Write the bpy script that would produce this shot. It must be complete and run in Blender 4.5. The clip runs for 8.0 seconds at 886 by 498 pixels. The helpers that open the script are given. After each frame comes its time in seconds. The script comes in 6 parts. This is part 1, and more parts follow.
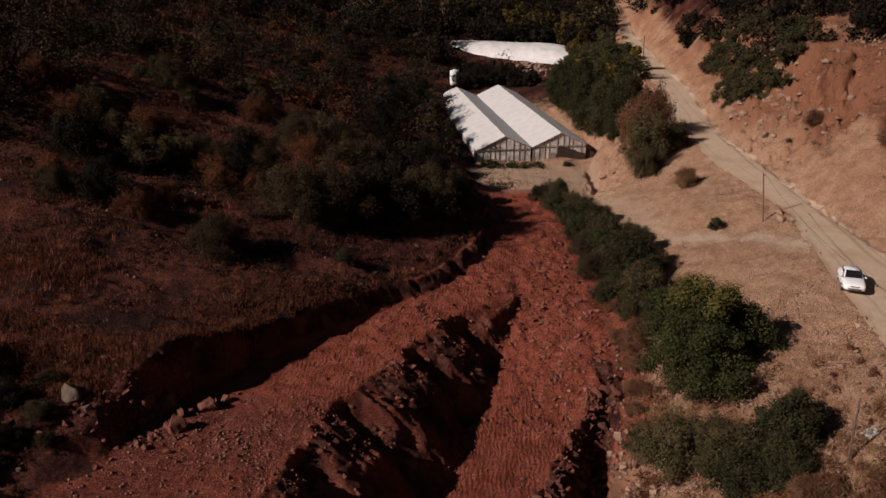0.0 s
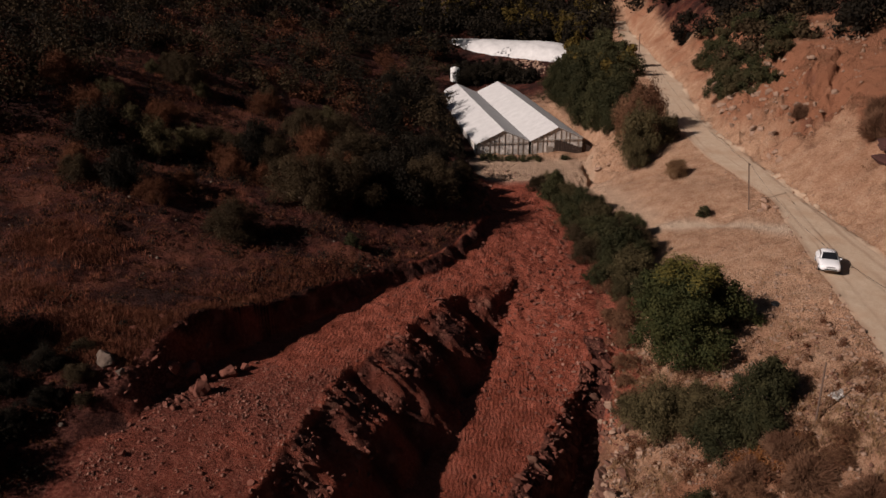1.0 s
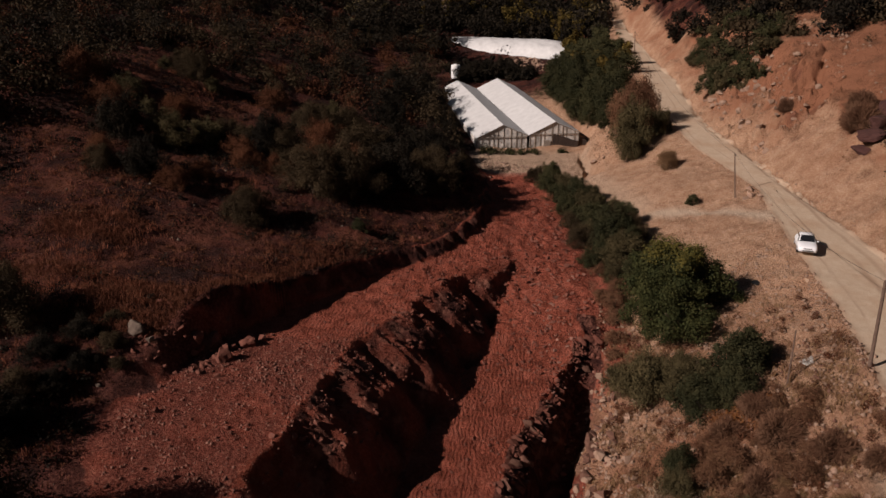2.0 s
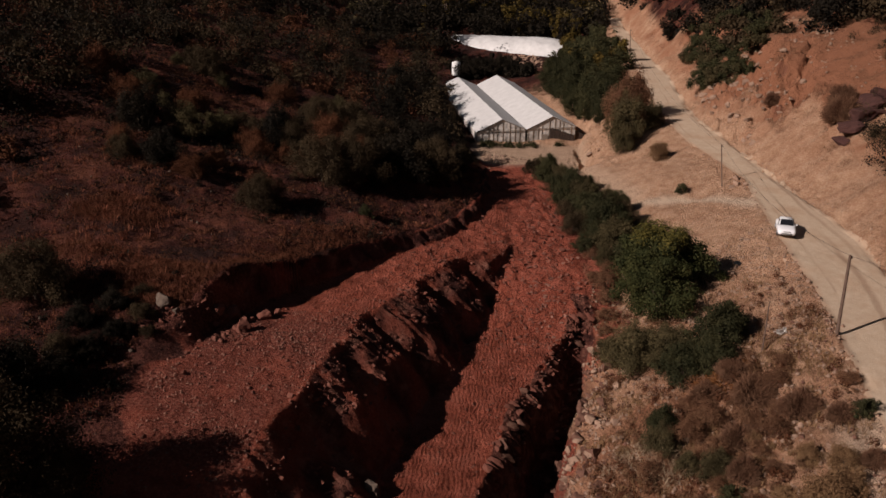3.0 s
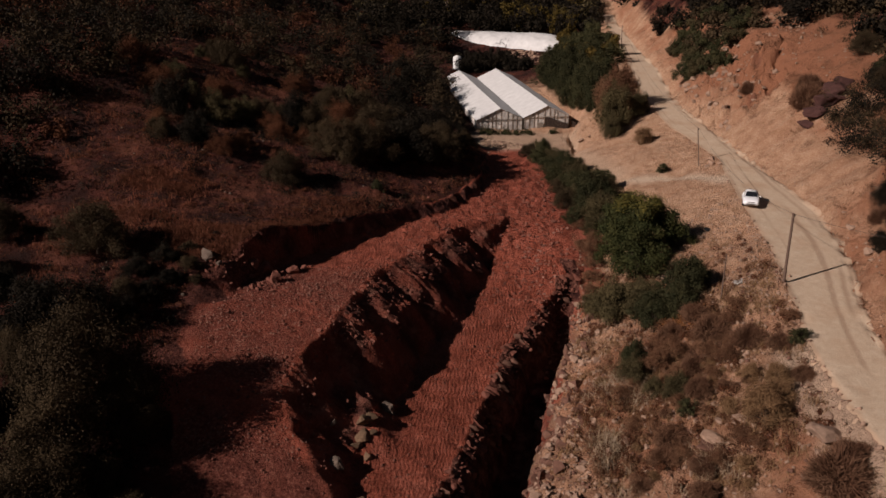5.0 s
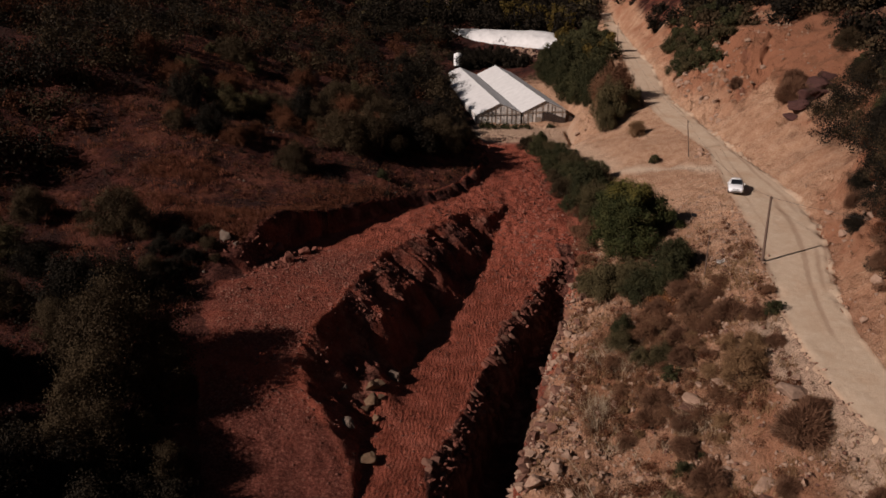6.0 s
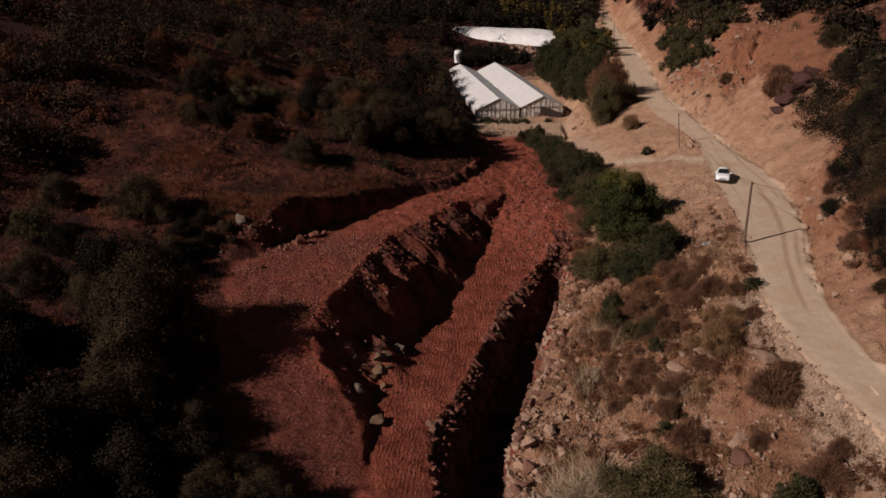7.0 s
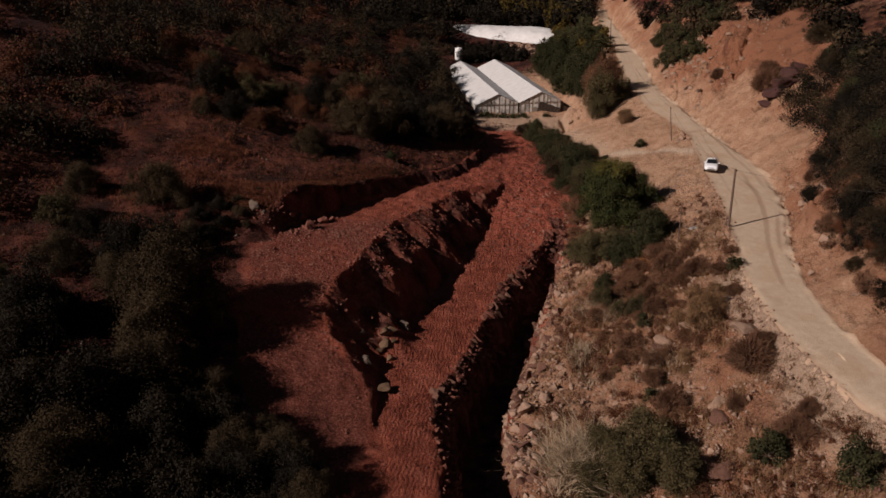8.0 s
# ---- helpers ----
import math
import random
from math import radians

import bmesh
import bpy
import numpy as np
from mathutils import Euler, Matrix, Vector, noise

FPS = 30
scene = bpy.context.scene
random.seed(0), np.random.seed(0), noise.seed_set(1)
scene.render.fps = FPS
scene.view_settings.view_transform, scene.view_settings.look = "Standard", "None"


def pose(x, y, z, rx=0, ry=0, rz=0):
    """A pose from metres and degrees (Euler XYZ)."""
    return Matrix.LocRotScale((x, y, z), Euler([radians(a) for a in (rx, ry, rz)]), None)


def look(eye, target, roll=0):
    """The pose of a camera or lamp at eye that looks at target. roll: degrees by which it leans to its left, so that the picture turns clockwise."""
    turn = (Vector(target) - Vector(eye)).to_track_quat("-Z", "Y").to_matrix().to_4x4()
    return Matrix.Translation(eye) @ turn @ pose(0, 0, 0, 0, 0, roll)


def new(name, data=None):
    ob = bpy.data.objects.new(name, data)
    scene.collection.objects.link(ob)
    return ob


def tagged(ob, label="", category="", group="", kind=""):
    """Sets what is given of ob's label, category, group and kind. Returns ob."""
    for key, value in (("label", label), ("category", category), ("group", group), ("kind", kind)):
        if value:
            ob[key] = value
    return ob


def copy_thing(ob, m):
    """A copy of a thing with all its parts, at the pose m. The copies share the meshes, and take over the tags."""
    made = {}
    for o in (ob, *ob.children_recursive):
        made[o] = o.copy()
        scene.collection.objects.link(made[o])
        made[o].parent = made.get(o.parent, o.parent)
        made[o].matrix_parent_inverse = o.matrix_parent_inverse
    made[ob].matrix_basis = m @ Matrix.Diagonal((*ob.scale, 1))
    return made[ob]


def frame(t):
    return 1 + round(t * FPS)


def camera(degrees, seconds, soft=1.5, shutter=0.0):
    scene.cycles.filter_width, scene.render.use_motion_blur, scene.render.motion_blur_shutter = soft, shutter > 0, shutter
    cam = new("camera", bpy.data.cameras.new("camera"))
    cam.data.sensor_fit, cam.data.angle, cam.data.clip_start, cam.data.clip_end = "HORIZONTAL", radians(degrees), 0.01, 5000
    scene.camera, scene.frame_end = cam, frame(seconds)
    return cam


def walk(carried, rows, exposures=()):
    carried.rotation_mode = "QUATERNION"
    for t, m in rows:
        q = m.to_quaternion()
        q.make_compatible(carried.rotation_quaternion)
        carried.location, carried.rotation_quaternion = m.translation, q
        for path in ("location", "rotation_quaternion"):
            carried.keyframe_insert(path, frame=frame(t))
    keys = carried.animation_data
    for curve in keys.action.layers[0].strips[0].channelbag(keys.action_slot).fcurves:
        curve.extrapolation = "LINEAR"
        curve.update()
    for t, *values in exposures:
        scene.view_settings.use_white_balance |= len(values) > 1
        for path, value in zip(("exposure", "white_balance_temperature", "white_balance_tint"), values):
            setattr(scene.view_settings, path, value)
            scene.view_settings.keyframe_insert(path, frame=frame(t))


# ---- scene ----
cam = camera(61.0, 8.0, soft=1.55)
EYE = 26.0  # height of the flight above the greenhouse yard
# seconds, x, y, pitch, yaw: a level flight backwards
ROWS = [
    (0.0, -0.000, -0.000, -18.594, 0.000),
    (0.5, -0.084, -2.168, -18.628, 0.003),
    (1.0, -0.171, -4.421, -18.662, 0.007),
    (1.5, -0.260, -6.748, -18.696, 0.010),
    (2.0, -0.353, -9.141, -18.732, 0.014),
    (2.5, -0.447, -11.590, -18.769, 0.017),
    (3.0, -0.543, -14.085, -18.806, 0.021),
    (3.5, -0.641, -16.618, -18.845, 0.024),
    (4.0, -0.740, -19.179, -18.884, 0.028),
    (4.5, -0.839, -21.759, -18.924, 0.031),
    (5.0, -0.939, -24.348, -18.965, 0.035),
    (5.5, -1.039, -26.936, -19.007, 0.038),
    (6.0, -1.138, -29.516, -19.050, 0.042),
    (6.5, -1.237, -32.076, -19.093, 0.045),
    (7.0, -1.335, -34.608, -19.138, 0.049),
    (7.5, -1.431, -37.103, -19.183, 0.052),
    (8.0, -1.525, -39.551, -19.230, 0.055),
]
walk(cam, [(t, pose(x, y, EYE, 90 + pitch, 0, yaw)) for t, x, y, pitch, yaw in ROWS], exposures=[(0.0, -0.05, 6500, 13.5), (2.0, 0.0, 6500, 13.5), (4.5, 0.0, 6500, 13.5), (6.5, -0.05, 6500, 13.5), (8.0, -0.1, 6500, 13.5)])

# ---- light ----
SUN_FROM = Vector((-0.76, -0.40, 0.52)).normalized()  # towards the sun: behind and to the left of the flight
sun = new("sun", bpy.data.lights.new("sun", "SUN"))
sun.data.energy, sun.data.angle, sun.data.color = 5.0, radians(0.55), (1.0, 0.885, 0.83)
sun.matrix_world = look(SUN_FROM * 100, (0, 0, 0))
world = bpy.data.worlds.new("sky")
scene.world = world
world.use_nodes = True
sky = world.node_tree.nodes.new("ShaderNodeTexSky")
sky.sky_type, sky.sun_disc = "NISHITA", False
sky.sun_elevation = math.asin(SUN_FROM.z)
sky.sun_rotation = math.atan2(SUN_FROM.x, SUN_FROM.y)
background = world.node_tree.nodes["Background"]
background.inputs["Strength"].default_value = 0.0148
world.node_tree.links.new(sky.outputs[0], background.inputs[0])


# ---- small tools ----
def smooth(a, b, v):
    k = np.clip((v - a) / (b - a), 0, 1)
    return k * k * (3 - 2 * k)


def grain(x, y, seed=0):
    """Value noise on a unit lattice, -1 to 1."""
    x, y = np.broadcast_arrays(np.asarray(x, float), np.asarray(y, float))
    i, j = np.floor(x).astype(np.int64), np.floor(y).astype(np.int64)
    u, v = x - i, y - j
    u, v = u * u * (3 - 2 * u), v * v * (3 - 2 * v)

    def at(a, b):
        h = (a * 374761393 + b * 668265263 + seed * 1442695041) & 0x7FFFFFFF
        h = ((h ^ (h >> 13)) * 1274126177) & 0x7FFFFFFF
        h = h ^ (h >> 16)
        return (h & 0xFFFF) / 32767.5 - 1
    return (at(i, j) * (1 - u) + at(i + 1, j) * u) * (1 - v) + (at(i, j + 1) * (1 - u) + at(i + 1, j + 1) * u) * v


def fractal(x, y, octaves=4, seed=0):
    total, amp = 0, 1.0
    for k in range(octaves):
        total = total + amp * grain(x * 2 ** k + 17.3 * k, y * 2 ** k - 9.1 * k, seed + k)
        amp *= 0.5
    return total / 1.9


# ---- materials ----
def shader(name, rough=0.9, metal=0.0):
    m = bpy.data.materials.new(name)
    m.use_nodes = True
    nt = m.node_tree
    b = nt.nodes["Principled BSDF"]
    b.inputs["Roughness"].default_value, b.inputs["Metallic"].default_value = rough, metal
    b.inputs["Specular IOR Level"].default_value = 0.25
    return m, nt, b


def noise_node(nt, scale, detail=6, rough=0.6, vector=None):
    n = nt.nodes.new("ShaderNodeTexNoise")
    n.inputs["Scale"].default_value, n.inputs["Detail"].default_value, n.inputs["Roughness"].default_value = scale, detail, rough
    if vector:
        nt.links.new(vector, n.inputs["Vector"])
    return n.outputs["Fac"]


def ramp_node(nt, value, stops):
    r = nt.nodes.new("ShaderNodeValToRGB")
    while len(r.color_ramp.elements) < len(stops):
        r.color_ramp.elements.new(0.5)
    for e, (p, c) in zip(r.color_ramp.elements, stops):
        e.position, e.color = p, (*c, 1) if len(c) == 3 else c
    nt.links.new(value, r.inputs["Fac"])
    return r.outputs["Color"]


def mix_node(nt, fac, a, b, how="MIX"):
    n = nt.nodes.new("ShaderNodeMix")
    n.data_type, n.blend_type = "RGBA", how
    for slot, v in ((0, fac), (6, a), (7, b)):
        if hasattr(v, "is_linked"):
            nt.links.new(v, n.inputs[slot])
        else:
            n.inputs[slot].default_value = (*v, 1) if isinstance(v, tuple) else v
    return n.outputs[2]


def math_node(nt, how, a, b=0.0):
    n = nt.nodes.new("ShaderNodeMath")
    n.operation = how
    for slot, v in ((0, a), (1, b)):
        if hasattr(v, "is_linked"):
            nt.links.new(v, n.inputs[slot])
        else:
            n.inputs[slot].default_value = v
    return n.outputs[0]


def coords(nt, kind="Object"):
    return nt.nodes.new("ShaderNodeTexCoord").outputs[kind]


def attribute(nt, name):
    n = nt.nodes.new("ShaderNodeAttribute")
    n.attribute_name = name
    return n.outputs["Fac"]


def bump(nt, b, height, strength=0.5, distance=0.1, under=None):
    n = nt.nodes.new("ShaderNodeBump")
    n.inputs["Strength"].default_value, n.inputs["Distance"].default_value = strength, distance
    nt.links.new(height, n.inputs["Height"])
    if under:
        nt.links.new(under, n.inputs["Normal"])
    nt.links.new(n.outputs[0], b.inputs["Normal"])
    return n.outputs[0]


def tone_node(nt, value, stops):
    """A ramp drawn in towards the middle, where noise has most of its values."""
    return ramp_node(nt, value, [(0.5 + 0.62 * (p - 0.5), c) for p, c in stops])


def soil_material():
    m, nt, b = shader("hillside_soil", 0.97)
    b.inputs["Specular IOR Level"].default_value = 0.13
    v = coords(nt)
    big, mid, fine = noise_node(nt, 0.09, 5, 0.6, v), noise_node(nt, 0.6, 6, 0.65, v), noise_node(nt, 4.5, 6, 0.7, v)
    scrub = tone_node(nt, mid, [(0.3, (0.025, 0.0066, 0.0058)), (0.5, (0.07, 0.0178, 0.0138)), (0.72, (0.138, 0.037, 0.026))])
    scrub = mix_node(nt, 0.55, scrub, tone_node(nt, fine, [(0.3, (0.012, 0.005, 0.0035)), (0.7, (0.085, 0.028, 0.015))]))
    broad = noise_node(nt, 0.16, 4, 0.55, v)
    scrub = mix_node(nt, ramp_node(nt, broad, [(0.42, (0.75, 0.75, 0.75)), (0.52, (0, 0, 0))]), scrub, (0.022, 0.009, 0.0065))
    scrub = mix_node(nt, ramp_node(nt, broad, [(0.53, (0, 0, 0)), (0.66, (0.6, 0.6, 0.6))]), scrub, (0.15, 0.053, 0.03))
    tan = tone_node(nt, mid, [(0.28, (0.305, 0.163, 0.097)), (0.5, (0.46, 0.272, 0.17)), (0.75, (0.56, 0.365, 0.24))])
    tan = mix_node(nt, 0.45, tan, tone_node(nt, fine, [(0.3, (0.21, 0.106, 0.056)), (0.52, (0.385, 0.225, 0.13)), (0.72, (0.55, 0.38, 0.255))]))
    tan = mix_node(nt, math_node(nt, "MULTIPLY", attribute(nt, "rusty"), ramp_node(nt, big, [(0.36, (0.1, 0.1, 0.1)), (0.58, (0.85, 0.85, 0.85))])), tan, (0.27, 0.115, 0.062))
    red = tone_node(nt, mid, [(0.28, (0.165, 0.036, 0.0205)), (0.5, (0.315, 0.078, 0.048)), (0.75, (0.4, 0.122, 0.08))])
    red = mix_node(nt, 0.4, red, tone_node(nt, fine, [(0.3, (0.1, 0.025, 0.013)), (0.55, (0.25, 0.063, 0.03)), (0.75, (0.4, 0.17, 0.105))]))
    # dark stone tone, which also stands in for shade on the cut faces
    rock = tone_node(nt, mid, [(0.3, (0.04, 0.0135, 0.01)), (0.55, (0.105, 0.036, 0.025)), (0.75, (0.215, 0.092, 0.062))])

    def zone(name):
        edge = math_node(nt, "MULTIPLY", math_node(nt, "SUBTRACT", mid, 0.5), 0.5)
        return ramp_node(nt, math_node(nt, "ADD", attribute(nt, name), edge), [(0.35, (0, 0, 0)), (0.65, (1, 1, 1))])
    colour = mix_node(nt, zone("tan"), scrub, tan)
    litter = tone_node(nt, fine, [(0.28, (0.05, 0.02, 0.011)), (0.5, (0.15, 0.066, 0.035)), (0.75, (0.3, 0.165, 0.095))])
    colour = mix_node(nt, zone("litter"), colour, litter)
    colour = mix_node(nt, zone("red"), colour, red)
    colour = mix_node(nt, zone("stone_shade"), colour, rock)
    grit = tone_node(nt, fine, [(0.28, (0.055, 0.0155, 0.0105)), (0.5, (0.122, 0.036, 0.0245)), (0.75, (0.28, 0.115, 0.078))])
    colour = mix_node(nt, math_node(nt, "MULTIPLY", zone("gritty"), 0.62), colour, grit)
    colour = mix_node(nt, math_node(nt, "MULTIPLY", attribute(nt, "track"), 0.8), colour, (0.52, 0.4, 0.29))
    nt.links.new(colour, b.inputs["Base Color"])
    # tracks of the excavator's chains on the red benches
    turn = nt.nodes.new("ShaderNodeMapping")
    turn.inputs["Rotation"].default_value = (0, 0, radians(7))
    nt.links.new(v, turn.inputs["Vector"])
    tread = nt.nodes.new("ShaderNodeTexWave")
    tread.bands_direction = "X"
    tread.inputs["Scale"].default_value, tread.inputs["Distortion"].default_value = 0.95, 8.5
    tread.inputs["Detail"].default_value, tread.inputs["Detail Scale"].default_value = 2.5, 1.1
    nt.links.new(turn.outputs[0], tread.inputs["Vector"])
    treads = math_node(nt, "MULTIPLY", tread.outputs["Fac"], attribute(nt, "tread"))
    n1 = bump(nt, b, treads, 1.0, 0.48)
    n2 = bump(nt, b, fine, 0.9, 0.25, n1)
    bump(nt, b, noise_node(nt, 1.5, 8, 0.75, v), 0.9, 0.55, n2)
    return m


def road_material():
    m, nt, b = shader("dirt_road", 0.9)
    v = coords(nt)
    big, mid, fine = noise_node(nt, 0.25, 5, 0.6, v), noise_node(nt, 1.3, 6, 0.6, v), noise_node(nt, 9, 5, 0.7, v)
    colour = ramp_node(nt, mid, [(0.3, (0.39, 0.275, 0.18)), (0.55, (0.45, 0.335, 0.23)), (0.75, (0.51, 0.395, 0.285))])
    colour = mix_node(nt, 0.35, colour, ramp_node(nt, fine, [(0.3, (0.33, 0.23, 0.15)), (0.7, (0.6, 0.48, 0.36))]))
    colour = mix_node(nt, ramp_node(nt, big, [(0.5, (0, 0, 0)), (0.7, (0.5, 0.5, 0.5))]), colour, (0.36, 0.22, 0.13))
    rut = ramp_node(nt, math_node(nt, "ADD", attribute(nt, "rut"), math_node(nt, "MULTIPLY", math_node(nt, "SUBTRACT", mid, 0.5), 1.4)), [(0.35, (0, 0, 0)), (1.0, (0.55, 0.55, 0.55))])
    colour = mix_node(nt, rut, colour, (0.24, 0.145, 0.09))
    verge = ramp_node(nt, math_node(nt, "ADD", attribute(nt, "verge"), math_node(nt, "MULTIPLY", math_node(nt, "SUBTRACT", mid, 0.5), 1.1)), [(0.35, (0, 0, 0)), (0.85, (1, 1, 1))])
    colour = mix_node(nt, verge, colour, (0.39, 0.262, 0.172))
    nt.links.new(colour, b.inputs["Base Color"])
    n1 = bump(nt, b, fine, 0.5, 0.05)
    bump(nt, b, mid, 0.4, 0.12, n1)
    return m


def rock_material(name, dark, light):
    m, nt, b = shader(name, 0.9)
    v = coords(nt)
    mid, fine = noise_node(nt, 2.2, 6, 0.65, v), noise_node(nt, 14, 5, 0.7, v)
    rnd = nt.nodes.new("ShaderNodeObjectInfo").outputs["Random"]
    colour = ramp_node(nt, mid, [(0.3, dark), (0.7, light)])
    colour = mix_node(nt, 0.4, colour, ramp_node(nt, fine, [(0.3, dark), (0.7, light)]))
    colour = mix_node(nt, math_node(nt, "MULTIPLY", rnd, 0.5), colour, tuple(0.55 * c for c in light))
    nt.links.new(colour, b.inputs["Base Color"])
    bump(nt, b, fine, 0.6, 0.05)
    return m


def leaf_material(name, dark, light, tip):
    m, nt, b = shader(name, 0.7)
    v = coords(nt)
    rnd = nt.nodes.new("ShaderNodeObjectInfo").outputs["Random"]
    island = nt.nodes.new("ShaderNodeNewGeometry").outputs["Random Per Island"]
    half = [tuple(0.5 * (a + b) for a, b in zip(p, q)) for p, q in ((dark, light), (light, tip))]
    colour = ramp_node(nt, island, [(0.0, half[0]), (0.6, light), (1.0, half[1])])
    patch = ramp_node(nt, noise_node(nt, 0.8, 3, 0.5, v), [(0.4, (0, 0, 0)), (0.66, (0.65, 0.65, 0.65))])
    colour = mix_node(nt, patch, colour, tip)
    colour = mix_node(nt, math_node(nt, "MULTIPLY", rnd, 0.45), colour, dark)
    nt.links.new(colour, b.inputs["Base Color"])
    through_leaf = nt.nodes.new("ShaderNodeBsdfTranslucent")
    nt.links.new(colour, through_leaf.inputs["Color"])
    b.inputs["Specular IOR Level"].default_value = 0.03
    add = nt.nodes.new("ShaderNodeMixShader")
    add.inputs[0].default_value = 0.18
    nt.links.new(b.outputs[0], add.inputs[1])
    nt.links.new(through_leaf.outputs[0], add.inputs[2])
    nt.links.new(add.outputs[0], nt.nodes["Material Output"].inputs["Surface"])
    return m


def plain_material(name, colour, rough=0.6, metal=0.0, vary=0.25, scale=3.0, relief=0.0):
    m, nt, b = shader(name, rough, metal)
    v = coords(nt)
    n = noise_node(nt, scale, 6, 0.65, v)
    c = ramp_node(nt, n, [(0.3, tuple(x * (1 - vary) for x in colour)), (0.7, tuple(min(1, x * (1 + vary)) for x in colour))])
    nt.links.new(c, b.inputs["Base Color"])
    if relief:
        bump(nt, b, n, 0.5, relief)
    return m


SOIL, ROAD = soil_material(), road_material()
ROCK = rock_material("tan_rock", (0.17, 0.092, 0.058), (0.4, 0.265, 0.185))
RED_ROCK = rock_material("red_rock", (0.07, 0.021, 0.014), (0.215, 0.078, 0.05))
BROWN_ROCK = rock_material("brown_rock", (0.06, 0.025, 0.0175), (0.2, 0.098, 0.064))
MAROON_ROCK = rock_material("maroon_rock", (0.026, 0.0105, 0.009), (0.085, 0.035, 0.027))
PALE_RED_ROCK = rock_material("pale_red_rock", (0.13, 0.05, 0.035), (0.34, 0.165, 0.115))
SAND_ROCK = rock_material("sandy_rock", (0.05, 0.028, 0.016), (0.21, 0.125, 0.07))
GREY_ROCK = rock_material("grey_rock", (0.06, 0.042, 0.032), (0.19, 0.135, 0.098))
GREEN = leaf_material("green_leaves", (0.0145, 0.0155, 0.0085), (0.039, 0.04, 0.0185), (0.082, 0.07, 0.03))
SAGE = leaf_material("sage_leaves", (0.026, 0.021, 0.011), (0.066, 0.053, 0.025), (0.14, 0.105, 0.05))
REED = leaf_material("pale_reed", (0.2, 0.13, 0.078), (0.36, 0.26, 0.165), (0.46, 0.36, 0.25))
OLIVE = leaf_material("olive_leaves", (0.017, 0.0115, 0.0068), (0.046, 0.0315, 0.0175), (0.085, 0.058, 0.03))
OAK_GREEN = leaf_material("oak_leaves", (0.015, 0.019, 0.0085), (0.046, 0.052, 0.0195), (0.095, 0.086, 0.028))
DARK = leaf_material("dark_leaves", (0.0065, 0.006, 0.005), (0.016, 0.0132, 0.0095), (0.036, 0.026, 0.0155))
BROWN = leaf_material("brown_leaves", (0.055, 0.0245, 0.0145), (0.145, 0.068, 0.038), (0.25, 0.137, 0.075))
YELLOW = leaf_material("yellowing_leaves", (0.035, 0.026, 0.008), (0.085, 0.06, 0.016), (0.16, 0.105, 0.028))
RUST_GRASS = leaf_material("rust_grass", (0.085, 0.026, 0.017), (0.19, 0.064, 0.037), (0.31, 0.122, 0.068))
FIELD_GRASS = leaf_material("field_grass", (0.07, 0.024, 0.014), (0.14, 0.051, 0.028), (0.21, 0.086, 0.046))
GOLD = leaf_material("golden_top_leaves", (0.045, 0.038, 0.01), (0.115, 0.097, 0.026), (0.2, 0.16, 0.042))
STRAW = leaf_material("dry_straw", (0.1, 0.055, 0.027), (0.215, 0.12, 0.061), (0.32, 0.2, 0.105))
TWIG = leaf_material("brown_twigs", (0.065, 0.031, 0.019), (0.15, 0.074, 0.043), (0.24, 0.135, 0.082))
RUSSET = leaf_material("russet_leaves", (0.045, 0.017, 0.01), (0.1, 0.038, 0.02), (0.17, 0.072, 0.034))
ORANGE = leaf_material("orange_leaves", (0.1, 0.036, 0.014), (0.21, 0.08, 0.028), (0.3, 0.135, 0.045))
BARK = plain_material("bark", (0.1, 0.07, 0.05), 0.95, 0, 0.4, 6, 0.05)
POLE_WOOD = plain_material("weathered_pole_wood", (0.11, 0.07, 0.05), 0.9, 0, 0.35, 5, 0.02)


